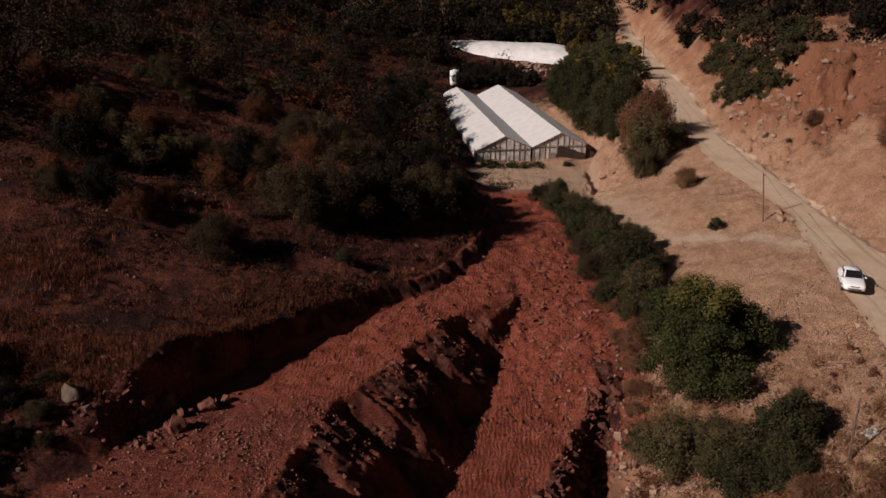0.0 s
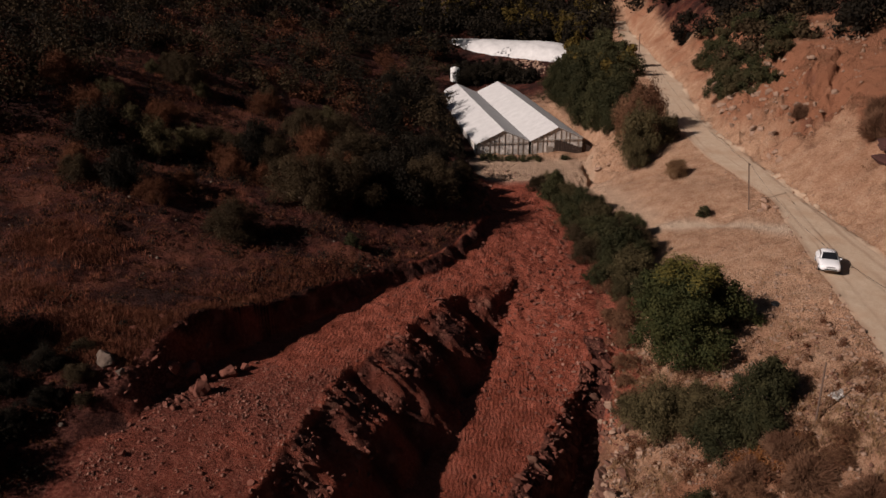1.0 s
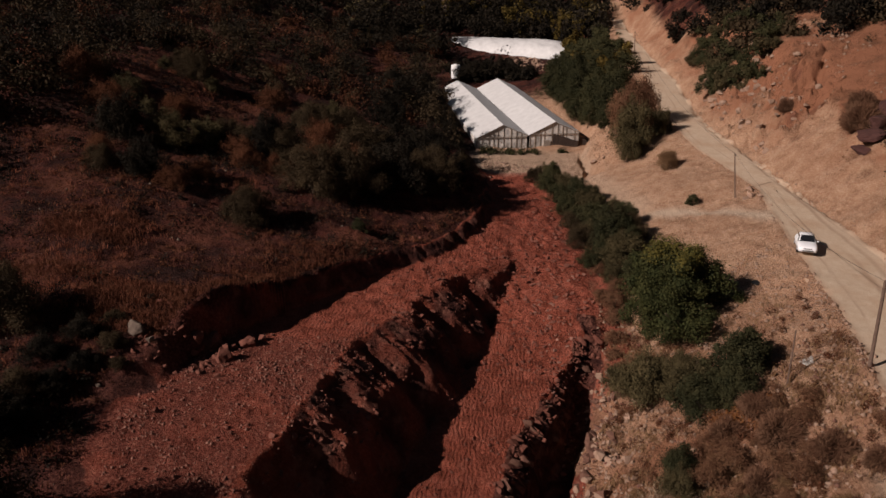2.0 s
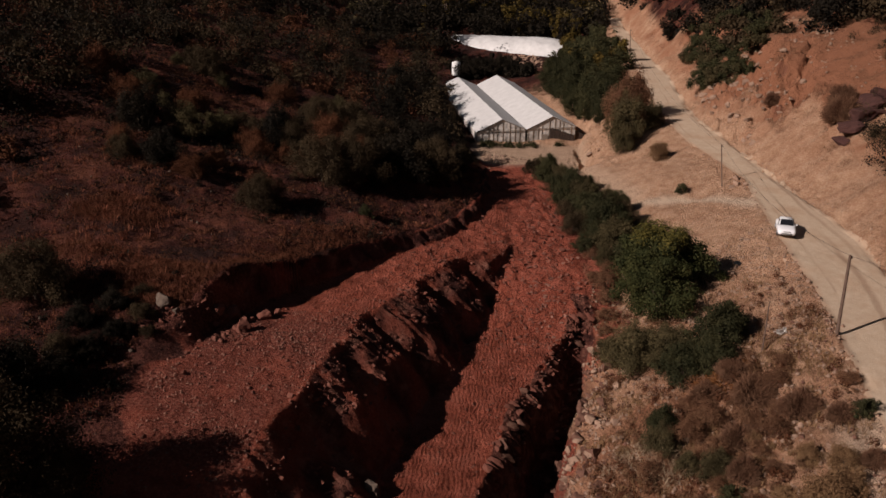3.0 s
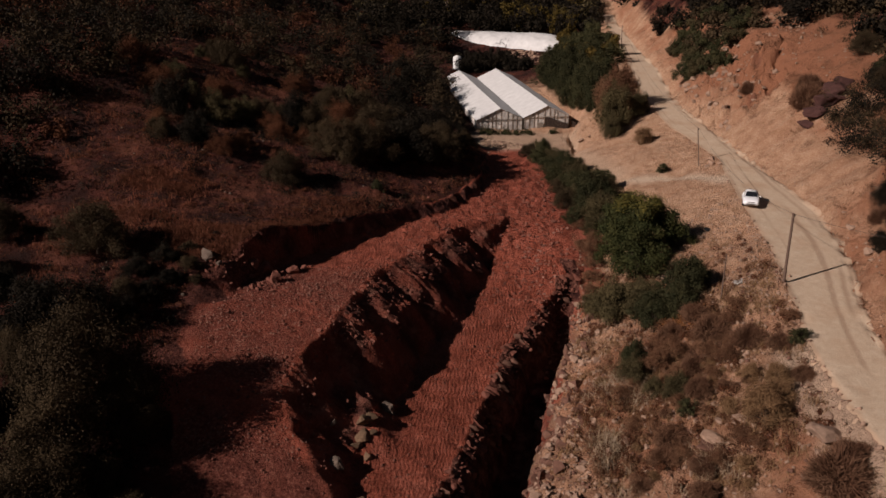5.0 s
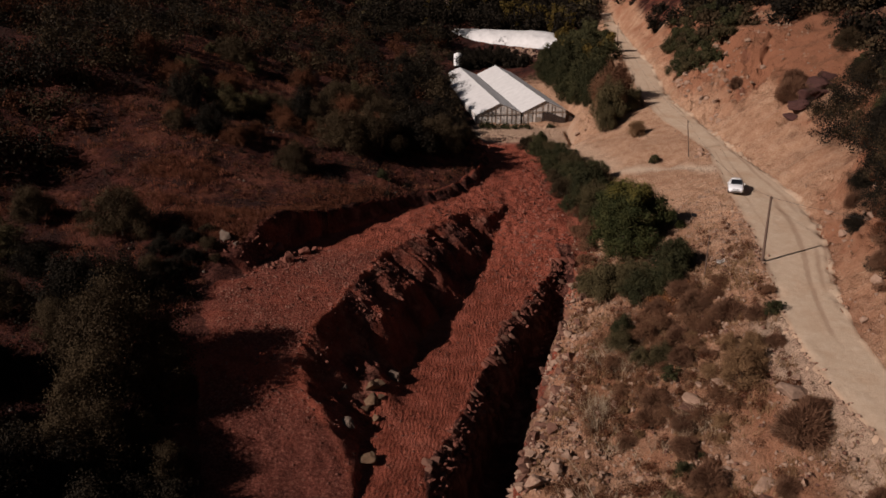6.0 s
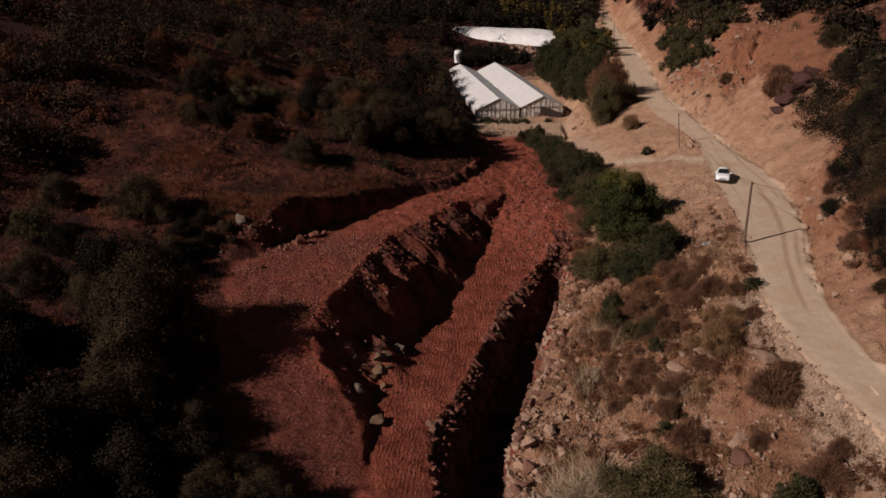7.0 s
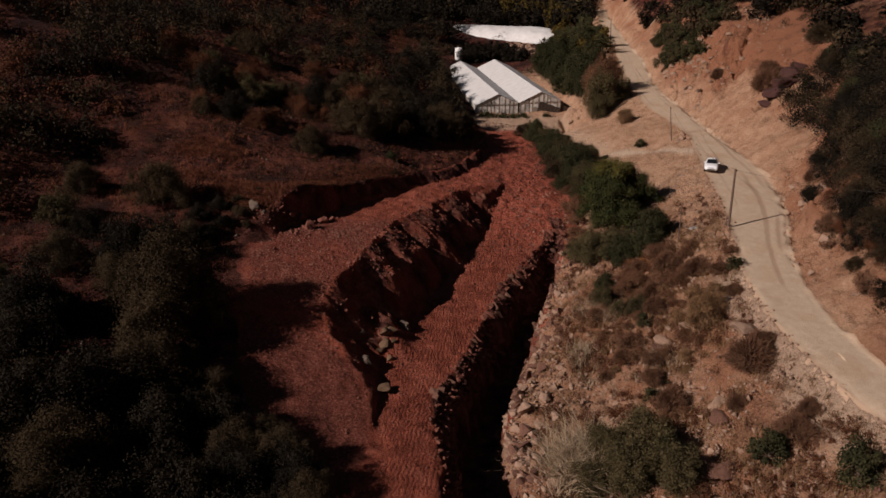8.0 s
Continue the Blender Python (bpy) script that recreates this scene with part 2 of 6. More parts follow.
# ---- shape of the land: crest, toe and edge lines that run up the valley, as rows of y, x, z ----
LAND = [
    ("far left hill", [(-60, -320, 90), (60, -320, 110), (300, -320, 120)]),
    ("left hill", [(-100, -70, 0), (0, -70, 2), (40, -70, 10), (80, -70, 22), (150, -70, 24), (200, -70, 28), (300, -70, 45)]),
    ("left shoulder", [(-100, -45, -3), (0, -45, -3), (20, -45, 0), (40, -45, 4.5), (55, -45, 7), (80, -45, 16), (110, -45, 16), (150, -45, 16), (200, -45, 20), (300, -45, 38)]),
    ("left foot", [(-100, -30, -6), (0, -30, -5), (20, -30, -1.5), (33, -30, 1.5), (50, -30, 5.2), (70, -30, 9), (85, -30, 9.6), (110, -30, 10.5), (150, -30, 12), (200, -30, 16), (300, -30, 34)]),
    ("left bank crest", [(-100, -24, -8), (0, -22, -7), (17, -21, -4.2), (25, -21.4, -0.8), (28, -21.8, 0.2), (33, -22.9, 0.9), (36.3, -22.2, 1.8), (39, -21.2, 2.6), (42, -20.2, 3.4), (44.5, -18.9, 4.1), (47.5, -17.5, 4.0), (50.4, -15.0, 3.1), (56, -10.4, 2.1), (61, -6.7, 1.6), (65, -2.6, 1.4), (70, 0.7, 1.3), (79, 4, 1.6), (88, 5.4, 1.2), (97, 5.4, 1), (115, 2, 1.5), (150, -2, 5), (200, 0, 9), (300, 0, 30)]),
    ("left bank toe", [(-100, -18, -9), (0, -17, -7.4), (17, -18.5, -4.8), (21, -20, -3), (24.5, -19.8, -1.2), (28, -20.4, 0.1), (33, -21.6, 0.7), (36.3, -20.6, 0.7), (39, -19.4, 0.6), (42, -18.2, 0.4), (44.5, -17.6, 0.2), (47.5, -16.7, 0), (50.4, -14.1, 0), (56, -9.2, 0), (61, -5.6, 0), (65, -1.4, 0), (70, 1.8, 0), (79, 4.8, 0.1), (88, 6.2, 0.4), (97, 6.2, 0.6), (115, 4, 0.6), (150, 2, 4), (200, 4, 8.5), (300, 4, 30)]),
    ("upper bench edge", [(-100, -12, -9), (0, -10, -7.2), (8, -7.2, -7.0), (12, -7.4, -6.85), (15, -7.6, -6.5), (17, -8.4, -6), (20, -9.9, -5.2), (22.5, -11.9, -3.9), (25.5, -13, -2.3), (28, -12.9, -1.4), (30.5, -11.8, -0.9), (33, -10.5, -0.45), (37, -9.5, -0.3), (42.8, -8, 0), (46.5, -6.3, 0), (51.7, -3.4, 0), (57.5, -0.6, 0), (62, 3.4, -0.2), (66, 6, -0.5), (70, 7, -0.25), (75, 7.6, 0), (88, 8, 0.4), (97, 8, 0.6), (115, 8, 0.6), (150, 6, 4), (200, 8, 8.5), (300, 8, 30)]),
    ("scarp toe", [(-100, -6, -9), (0, -6, -7.2), (8, -6.3, -7), (12, -6.7, -7.1), (17, -7.3, -7.2), (21, -7.7, -7.3), (25, -7.6, -7.2), (30, -6.2, -7.3), (36, -4, -7), (41, -2, -6.4), (46, 0.2, -5.8), (51, 2.3, -5.1), (55, 3.3, -4.5), (59, 4.8, -3.4), (62.5, 6.3, -2), (66, 7.2, -0.9), (70, 8, -0.35), (75, 8.6, -0.1), (88, 9, 0.3), (97, 9, 0.6), (115, 10, 0.5), (150, 10, 4), (200, 12, 8.5), (300, 12, 30)]),
    ("lower bench edge", [(-100, -2, -9), (0, -1.6, -7.1), (7, -1.9, -7.1), (14, -2.6, -7.3), (18, -2.2, -7.4), (23, -0.6, -7.4), (28, 0.8, -7.3), (34, 2.9, -6.9), (40, 5, -6.5), (48.7, 9, -5.4), (52.5, 11.2, -4.7), (55, 12.4, -3.9), (63, 12.9, -2.2), (74, 12.8, -0.6), (88, 13, 0.1), (97, 12.4, 0.5), (115, 14, 0.4), (150, 14, 4), (200, 16, 8.5), (300, 16, 30)]),
    ("ditch near toe", [(-100, 0.4, -14), (7, 0.2, -13), (14, -0.4, -13.4), (23, 1.7, -13.4), (30, 3.7, -12.6), (40, 7.4, -11), (48, 11, -9), (50.5, 12.1, -7.6), (53, 13, -5.2), (56, 13.6, -3.9), (63, 13.8, -2.35), (74, 13.8, -0.7), (88, 14.2, 0.05), (97, 14, 0.3), (115, 17, 0.3), (150, 18, 4.4), (200, 19, 8.6), (300, 20, 30)]),
    ("ditch far toe", [(-100, 2, -14), (7, 2.2, -13), (14, 1.9, -13.4), (23, 3.8, -13.4), (30, 5.6, -12.6), (40, 9, -11), (48, 12.2, -9), (50.5, 13.2, -7.4), (53, 13.9, -5.3), (56, 14.4, -4.2), (63, 14.6, -2.6), (74, 14.7, -0.9), (88, 15.2, 0), (97, 15, 0.2), (115, 19.8, 0.2), (150, 21, 5), (200, 22, 9), (300, 24, 30)]),
    ("ditch lip", [(-100, 5, -10), (0, 4.6, -9.6), (7, 4.4, -9.6), (15, 4, -9.5), (22, 5.7, -9.4), (30, 7.6, -9.2), (36, 9.6, -8.5), (43, 11.7, -7.4), (52, 14.3, -5.9), (56, 15, -4.5), (63, 15.4, -2.9), (74, 15.6, -1.1), (88, 16, -0.1), (97, 16.5, 0.2), (108, 20.6, 0), (115, 22.4, 0.4), (123, 24.6, 1), (150, 25, 7), (200, 28, 9), (300, 30, 30)]),
    ("creek slope", [(-100, 12, -7), (2, 12, -7.2), (15, 11.5, -7.8), (22, 12.6, -7.3), (28, 13, -7.1), (33, 14.2, -5.5), (39, 16.6, -4), (47, 17, -4.4), (53, 17.5, -4.9), (58, 18.4, -3.9), (63, 18, -2.7), (70, 17.6, -1.7), (80, 18.7, -0.8), (90, 19.6, 0.4), (97, 19.2, 0.3), (105, 21.4, 0.2), (110, 22.2, 1.6), (116, 23.8, 2.6), (123, 26, 3.4), (150, 28, 9), (200, 36, 10.2), (300, 38, 31)]),
    ("upper creek slope", [(-100, 20, -5), (2, 20, -5), (10, 19.2, -5.4), (22, 19.2, -4.2), (30, 20.4, -2.2), (38, 22.3, -0.6), (45, 24.8, -0.2), (51, 25, -0.4), (57, 26, 0.3), (61, 27.4, 0.5), (70, 27.4, 0.9), (75.5, 29, 1.3), (79, 29, 2.3), (83, 28.5, 3.4), (88, 28.5, 3.6), (93, 28, 3.4), (98, 26.6, 3.8), (105, 27, 5), (123, 30, 7), (150, 33, 11), (200, 41, 14.6), (300, 45, 33)]),
    ("road left", [(-100, 29, -5), (-20, 28.4, -2.4), (3, 27.1, -1), (10, 25.7, -0.5), (16, 25.1, -0.1), (24, 25.7, 0.5), (32, 27.3, 1.2), (39, 29.2, 1.8), (48, 30.9, 2.3), (56, 32.3, 2.7), (66, 34.2, 3.3), (73, 35.5, 3.9), (77, 36.2, 4.2), (82, 35.6, 4.8), (93, 33.8, 6), (103, 34, 7.1), (114, 34.5, 8.3), (136, 37.6, 10.5), (170, 42.5, 13.5), (205, 46, 17), (300, 56, 34)]),
    ("road right", [(-100, 34.5, -5), (-20, 33.6, -2.4), (3, 32, -1), (10, 31, -0.5), (16, 30.4, -0.1), (24, 31.2, 0.5), (32, 33.4, 1.2), (39, 36.2, 1.8), (48, 39, 2.3), (56, 40.6, 2.7), (66, 41, 3.3), (73, 41, 3.9), (77, 40.8, 4.2), (82, 40.4, 4.8), (93, 40, 6), (103, 39.4, 7.1), (114, 40.2, 8.3), (136, 43.3, 10.5), (170, 46.2, 13.5), (205, 49.4, 17), (300, 59, 34)]),
    ("cutting foot", [(-100, 38, -2), (0, 35.5, 1.5), (16, 33, 2), (27, 34.2, 2.6), (36, 37.4, 4.8), (48, 41.6, 4.6), (56, 43, 4.6), (68, 43.6, 5.4), (80, 43, 7), (92, 42.8, 8.4), (105, 42, 10.6), (123, 44, 12.2), (150, 48, 15), (200, 53, 21), (300, 64, 40)]),
    ("cutting crest", [(-100, 42, 4), (0, 40, 7), (16, 38, 6.4), (27, 37.4, 6.5), (36, 40, 8.6), (48, 45, 8.9), (56, 47.4, 8.6), (68, 47.4, 8.6), (80, 47, 11), (92, 49, 15.4), (100, 50, 18.8), (112, 50.5, 19), (123, 50, 18), (150, 55, 22), (200, 62, 30), (300, 74, 48)]),
    ("right hill", [(-100, 70, 14), (0, 70, 16), (50, 70, 20), (100, 70, 24), (200, 80, 40), (300, 90, 60)]),
    ("far right hill", [(-60, 320, 95), (60, 320, 105), (300, 320, 120)]),
]
# below the lower bench's edge a shoulder of rubble runs down before the ditch wall drops
edge_rows = dict(LAND)["lower bench edge"]
shoulder = [(y, x + np.interp(y, [50, 56], [1.1, 0.05]), z - np.interp(y, [50, 56], [1.2, 0.0])) for y, x, z in edge_rows]
LAND.insert([n for n, _ in LAND].index("ditch near toe"), ("ditch shoulder", shoulder))
# the scarp rolls over a break: a raw rubble slope above, a steep cut below
top_rows, toe_rows = np.array(dict(LAND)["upper bench edge"]).T, np.array(dict(LAND)["scarp toe"]).T
break_rows = []
for y in np.arange(-100.0, 301.0, 2.0):
    f, g = np.interp(y, [26, 36, 46], [0.42, 0.5, 0.6]), np.interp(y, [26, 36, 46, 52], [0.42, 0.34, 0.38, 0.4])
    x0, z0, x1, z1 = np.interp(y, top_rows[0], top_rows[1]), np.interp(y, top_rows[0], top_rows[2]), np.interp(y, toe_rows[0], toe_rows[1]), np.interp(y, toe_rows[0], toe_rows[2])
    break_rows.append((y, x0 + f * (x1 - x0), z0 + g * (z1 - z0)))
LAND.insert([n for n, _ in LAND].index("scarp toe"), ("scarp break", break_rows))
STEP = np.concatenate([np.arange(-700, -60, 20), np.arange(-60, 320, 0.5), np.arange(320, 1700, 20)])
WANDER = {"left bank crest": 0.45, "left bank toe": 0.3, "upper bench edge": 0.35, "scarp toe": 0.7, "scarp break": 0.6, "lower bench edge": 0.4, "ditch shoulder": 0.4, "ditch near toe": 0.3,
          "ditch lip": 0.85, "creek slope": 0.8, "upper creek slope": 0.8, "cutting foot": 0.5, "cutting crest": 1.2}
LINE_X, LINE_Z = [], []
for index, (line_name, rows) in enumerate(LAND):
    ys, xs, zs = np.array(rows, float).T
    lx, lz = np.interp(STEP, ys, xs), np.interp(STEP, ys, zs)
    kernel = np.hanning(9) / np.hanning(9).sum()
    lx[4:-4], lz[4:-4] = np.convolve(lx, kernel, "valid"), np.convolve(lz, kernel, "valid")
    calm_end = np.interp(STEP, [54, 60], [1, 0.15]) if "ditch" in line_name or line_name == "lower bench edge" else 1
    lx = lx + calm_end * WANDER.get(line_name, 0) * (grain(STEP / 4.5, STEP * 0 + index, 5) + 0.6 * grain(STEP / 1.4, STEP * 0 + index, 6))
    LINE_X.append(lx), LINE_Z.append(lz)
LINE_X, LINE_Z = np.maximum.accumulate(np.array(LINE_X) + 0.02 * np.arange(len(LAND))[:, None], axis=0), np.array(LINE_Z)
NAMES = [n for n, _ in LAND]


def line_at(name, y):
    k = NAMES.index(name)
    return np.interp(y, STEP, LINE_X[k]), np.interp(y, STEP, LINE_Z[k])


def between(x, y, a, b, soft=0.5):
    """1 between two lines, fading over soft metres."""
    xa, xb = line_at(a, y)[0], line_at(b, y)[0]
    return smooth(-soft, soft, x - xa) * smooth(-soft, soft, xb - x)


def land(x, y, rough=True):
    """Height of the ground at arrays of x and y."""
    x, y = np.broadcast_arrays(np.asarray(x, float), np.asarray(y, float))
    k = np.interp(y, STEP, np.arange(len(STEP)))
    i = np.clip(k.astype(int), 0, len(STEP) - 2)
    u = k - i
    z = np.full(x.shape, np.nan)
    lx = LINE_X[:, i] * (1 - u) + LINE_X[:, i + 1] * u
    lz = LINE_Z[:, i] * (1 - u) + LINE_Z[:, i + 1] * u
    z = np.where(x <= lx[0], lz[0] - 0.22 * (x - lx[0]) * (x > -700) + 0.22 * 380 * (x <= -700), z)
    for n in range(len(LAND) - 1):
        inside = (x > lx[n]) & (x <= lx[n + 1])
        s = (x - lx[n]) / np.maximum(lx[n + 1] - lx[n], 1e-3)
        z = np.where(inside, lz[n] * (1 - s) + lz[n + 1] * s, z)
    z = np.where(x > lx[-1], lz[-1], z)
    z = z + np.maximum(0, y - 230) * 0.10 * (y < 900) + 67 * (y >= 900)
    z = z + 1.5 * np.exp(-(((x + 6.6) / 1.6) ** 2 + ((y - 27.4) / 2.8) ** 2))
    if rough:
        on_road = between(x, y, "road left", "road right", 0.8)
        bench = np.maximum(between(x, y, "left bank toe", "upper bench edge", 0.6), between(x, y, "scarp toe", "lower bench edge", 0.6)) * (y < 98)
        bank = between(x, y, "upper bench edge", "scarp toe", 0.4) * smooth(65, 60, y) * smooth(19, 23, y)
        calm = np.maximum(on_road, 0.8 * bench)
        z = z + (1 - calm) * (0.5 * fractal(x / 10, y / 10, 2, 2) + 0.42 * fractal(x / 4.5, y / 4.5, 4, 3) + 0.2 * fractal(x / 1.1, y / 1.1, 3, 9)) + bench * ((0.16 + 0.16 * smooth(46, 58, y)) * fractal(x / 0.75, y / 0.75, 3, 31) + 0.14 * fractal(x / 3.4, y / 3.4, 3, 32))
        far = smooth(25, 70, np.abs(x - 10)) * 2.2
        z = z + far * fractal(x / 22, y / 22, 3, 21)
        along = 0.93 * y + 0.38 * x
        z = z + bank * (0.22 * (0.5 - np.abs(grain(along / 0.7 + 0.35 * grain(x / 2, y / 2, 44), x / 7, 41))) + 0.3 * (0.5 - np.abs(grain(along / 0.36, x / 4, 42))) + 0.42 * fractal(x / 1.2, y / 1.2, 4, 43))
        z = z - 1.4 * np.exp(-((x - 22.3 - 0.06 * (y - 108)) / 0.55) ** 2) * smooth(101, 104, y) * smooth(115, 112, y)
        berm = np.exp(-((x - line_at("road right", y)[0] - 0.5) / 0.35) ** 2) - 2.2 * np.exp(-((x - line_at("road left", y)[0] + 1.2) / 0.4) ** 2) * smooth(56, 50, y) * smooth(-0.3, 0.3, grain(y / 3.1, 0 * y, 56))
        z = z + berm * (0.13 + 0.1 * grain(y / 1.7, 0 * y, 55))
        z = z - 2.2 * np.exp(-((x - 49.5 - 0.53 * (y - 93) - 0.9 * grain(y / 1.3, x / 3, 64)) / 0.42) ** 2) * smooth(89.5, 93, y) * smooth(101, 97, y)
        sand = between(x, y, "road right", "cutting crest", 1.5) * smooth(54, 60, y) * smooth(90, 85, y + 0.5 * (x - 43))
        crag = between(x, y, "road right", "cutting crest", 1.5) * (1 - sand) * np.maximum(smooth(60, 70, y) * smooth(118, 108, y), 0.75 * smooth(24, 30, y) * smooth(57, 52, y))
        z = z + crag * smooth(41, 43, x) * smooth(60, 66, y) * 1.1 * np.round(2.2 * grain(x / 1.9 + 0.25 * y, y / 2.3, 81)) / 2.2
        z = z + crag * (1.0 * np.abs(grain(x / 2.4 + 0.2 * y, y / 3.1, 62)) + 0.9 * np.abs(grain(x / 1.2, y / 1.5 - 0.3 * x, 63)) + 0.6 * fractal(x / 0.8, y / 0.8, 3, 65) - 0.7)
        yard_bank = between(x, y, "ditch lip", "upper creek slope", 1.0) * smooth(97, 101, y) * smooth(122, 116, y)
        ledges = np.clip(crag + 0.8 * yard_bank, 0, 0.85)
        level = z / 1.3 + 0.9 * grain(x / 3.1, y / 3.1, 86) + 0.45 * grain(x / 1.1, y / 1.1, 87)
        z = z + ledges * 1.3 * (np.floor(level) + smooth(0.5, 1.0, level - np.floor(level)) - level)
        crack = np.exp(-(grain(x / 1.5 + 0.35 * y, y / 2.6, 90) / 0.13) ** 2) + 0.7 * np.exp(-(grain(x / 0.9, y / 1.1 + 0.4 * x, 91) / 0.15) ** 2)
        z = z - crack * np.clip(crag + 0.7 * yard_bank, 0, 1) * 0.9 * smooth(-0.35, 0.3, grain(x / 5, y / 5, 92))
        for centre, wide, deep in ((48.4, 1.0, 1.6), (55.6, 1.4, 1.9), (39, 1.5, 0.7), (33, 1.5, 0.7)):
            z = z - bank * deep * np.exp(-((along - centre) / wide) ** 2)
        lip = between(x, y, "ditch far toe", "creek slope", 1.2) * (y < 62)
        z = z + lip * (0.5 * fractal(x / 1.8, y / 1.8, 4, 57) + 0.25 * np.abs(grain(x / 0.6, y / 0.6, 58)))
        hill = smooth(0, 3, line_at("left bank crest", y)[0] - x)
        face = between(x, y, "left bank crest", "left bank toe", 0.5) * smooth(36, 42, y) * smooth(98, 90, y)
        z = z + face * (0.7 * fractal(x / 1.3, y / 1.3, 4, 66) + 0.35 * np.abs(grain(x / 0.6, y / 0.6, 68)))
        z = z + hill * (0.4 * fractal(x / 8 + 0.3 * y, y / 1.1, 2, 70) + 0.42 * fractal(x / 6, y / 1.6, 3, 59) + 0.2 * np.abs(grain(x / 0.9, y / 0.9, 60)))
        creek = between(x, y, "ditch lip", "road left", 1.5) * np.maximum(smooth(44, 36, y), 0.5 * smooth(62, 54, y) * smooth(21, 24, x))
        slant = (0.75 * x + y) / 2.3 + 0.5 * grain(x / 3, y / 3, 82)
        level = z / 0.75 + 0.8 * grain(x / 2.3, y / 2.3, 88) + 0.4 * grain(x / 0.9, y / 0.9, 89)
        z = z + 0.8 * creek * 0.75 * (np.floor(level) + smooth(0.45, 1.0, level - np.floor(level)) - level)
        z = z - creek * 0.45 * np.exp(-(grain(x / 1.3 + 0.4 * y, y / 1.7, 93) / 0.13) ** 2) * smooth(-0.2, 0.4, grain(x / 4, y / 4, 94))
        z = z + creek * (0.5 * (0.5 - np.abs(grain(slant, (x - 0.75 * y) / 8, 83))) + 0.4 * fractal(x / 1.6, y / 1.6, 3, 84))
        wall = between(x, y, "lower bench edge", "ditch near toe", 0.35) * smooth(58, 52, y)
        z = z + wall * 0.9 * (0.4 - np.abs(grain((y + 0.5 * x) / 0.8, x / 6, 85)))
        cut = between(x, y, "road right", "cutting crest", 0.8)
        z = z + cut * (1 - 0.8 * sand) * (0.9 * fractal(x / 7, y / 7, 3, 50) + 1.2 * fractal(x / 3.4, y / 3.4, 4, 51) + 0.45 * grain(y / 1.2, x / 5, 53) + 0.5 * np.abs(grain(x / 1.3 + 0.3 * y, y / 1.7, 54)))
    return z


def ground_at(x, y):
    return float(land(np.array([x]), np.array([y]))[0])


def spread(*stretches):
    return np.unique(np.concatenate([np.arange(a, b, s) for a, b, s in stretches]))


def grid_mesh(name, X, Y, Z):
    ny, nx = X.shape
    me = bpy.data.meshes.new(name)
    k = np.arange(nx * ny).reshape(ny, nx)
    quads = np.stack([k[:-1, :-1], k[:-1, 1:], k[1:, 1:], k[1:, :-1]], -1).reshape(-1, 4)
    me.vertices.add(nx * ny)
    me.vertices.foreach_set("co", np.stack([X, Y, Z], -1).ravel())
    me.loops.add(quads.size)
    me.loops.foreach_set("vertex_index", quads.ravel())
    me.polygons.add(len(quads))
    me.polygons.foreach_set("loop_start", np.arange(0, quads.size, 4))
    me.update(calc_edges=True)
    me.polygons.foreach_set("use_smooth", np.ones(len(quads), bool))
    return me


def paint(me, name, values):
    me.attributes.new(name, "FLOAT", "POINT").data.foreach_set("value", np.ascontiguousarray(values, dtype=np.float32).ravel())


gx = spread((-1500, -150, 90), (-150, -70, 8), (-70, -34, 0.9), (-34, -15, 0.3), (-15, 15, 0.19), (15, 55, 0.27), (55, 80, 0.8), (80, 160, 8), (160, 1500, 90))
gy = spread((-600, -60, 30), (-60, -2, 1.2), (-2, 20, 0.34), (20, 66, 0.2), (66, 100, 0.32), (100, 200, 0.8), (200, 330, 3), (330, 1600, 60))
GX, GY = np.meshgrid(gx, gy)
GZ = land(GX, GY)
ground_mesh = grid_mesh("ground", GX, GY, GZ)
wobble = 0.9 * fractal(GX / 3, GY / 3, 3, 77)
ragged_end = wobble * (1 + 2.2 * smooth(44, 38, GY)) - 0.8 * smooth(44, 38, GY)
red_zone = between(GX + ragged_end, GY, "left bank crest", "ditch far toe", 0.7) * smooth(104, 99, GY + wobble) * smooth(-30, -10, GY)
red_zone = np.maximum(red_zone, between(GX + wobble, GY, "lower bench edge", "creek slope", 0.9) * smooth(43, 49, GY) * smooth(92, 78, GY) * 0.62)
left_field = between(GX + wobble, GY, "left bank crest", "left bank toe", 0.4) * smooth(24, 20, GY)
low_field = smooth(-6.5, -9, GX + wobble) * smooth(24, 19, GY + wobble)
red_zone = np.clip(red_zone - 0.9 * left_field - 0.5 * low_field, 0, 1)
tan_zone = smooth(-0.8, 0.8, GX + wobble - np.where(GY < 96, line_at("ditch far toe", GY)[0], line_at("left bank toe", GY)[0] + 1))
tan_zone *= 1 - 0.75 * smooth(130, 170, GY) * (1 - between(GX, GY, "upper creek slope", "cutting foot", 4))
tan_zone *= 1 - 0.6 * smooth(56, 66, GX)
mottle = smooth(-0.25, 0.45, fractal(GX / 2.6, GY / 2.6, 4, 95)) * np.maximum(between(GX, GY, "ditch lip", "road left", 1.5) * smooth(52, 38, GY), between(GX, GY, "cutting foot", "right hill", 1))
litter_zone = 0.52 * mottle + 0.05 * smooth(0.0, 0.6, fractal(GX / 6, GY / 2.6, 4, 97)) * between(GX, GY, "creek slope", "road left", 1.5) * smooth(58, 66, GY)
# dark stone colour over ditch walls, scarp and bank paints in their shade
stone_shade_zone = 0.85 * between(GX + wobble, GY, "lower bench edge", "ditch far toe", 0.3) * (GY < 58) + 0.5 * between(GX + wobble, GY, "ditch far toe", "ditch lip", 0.6) * (GY < 58)
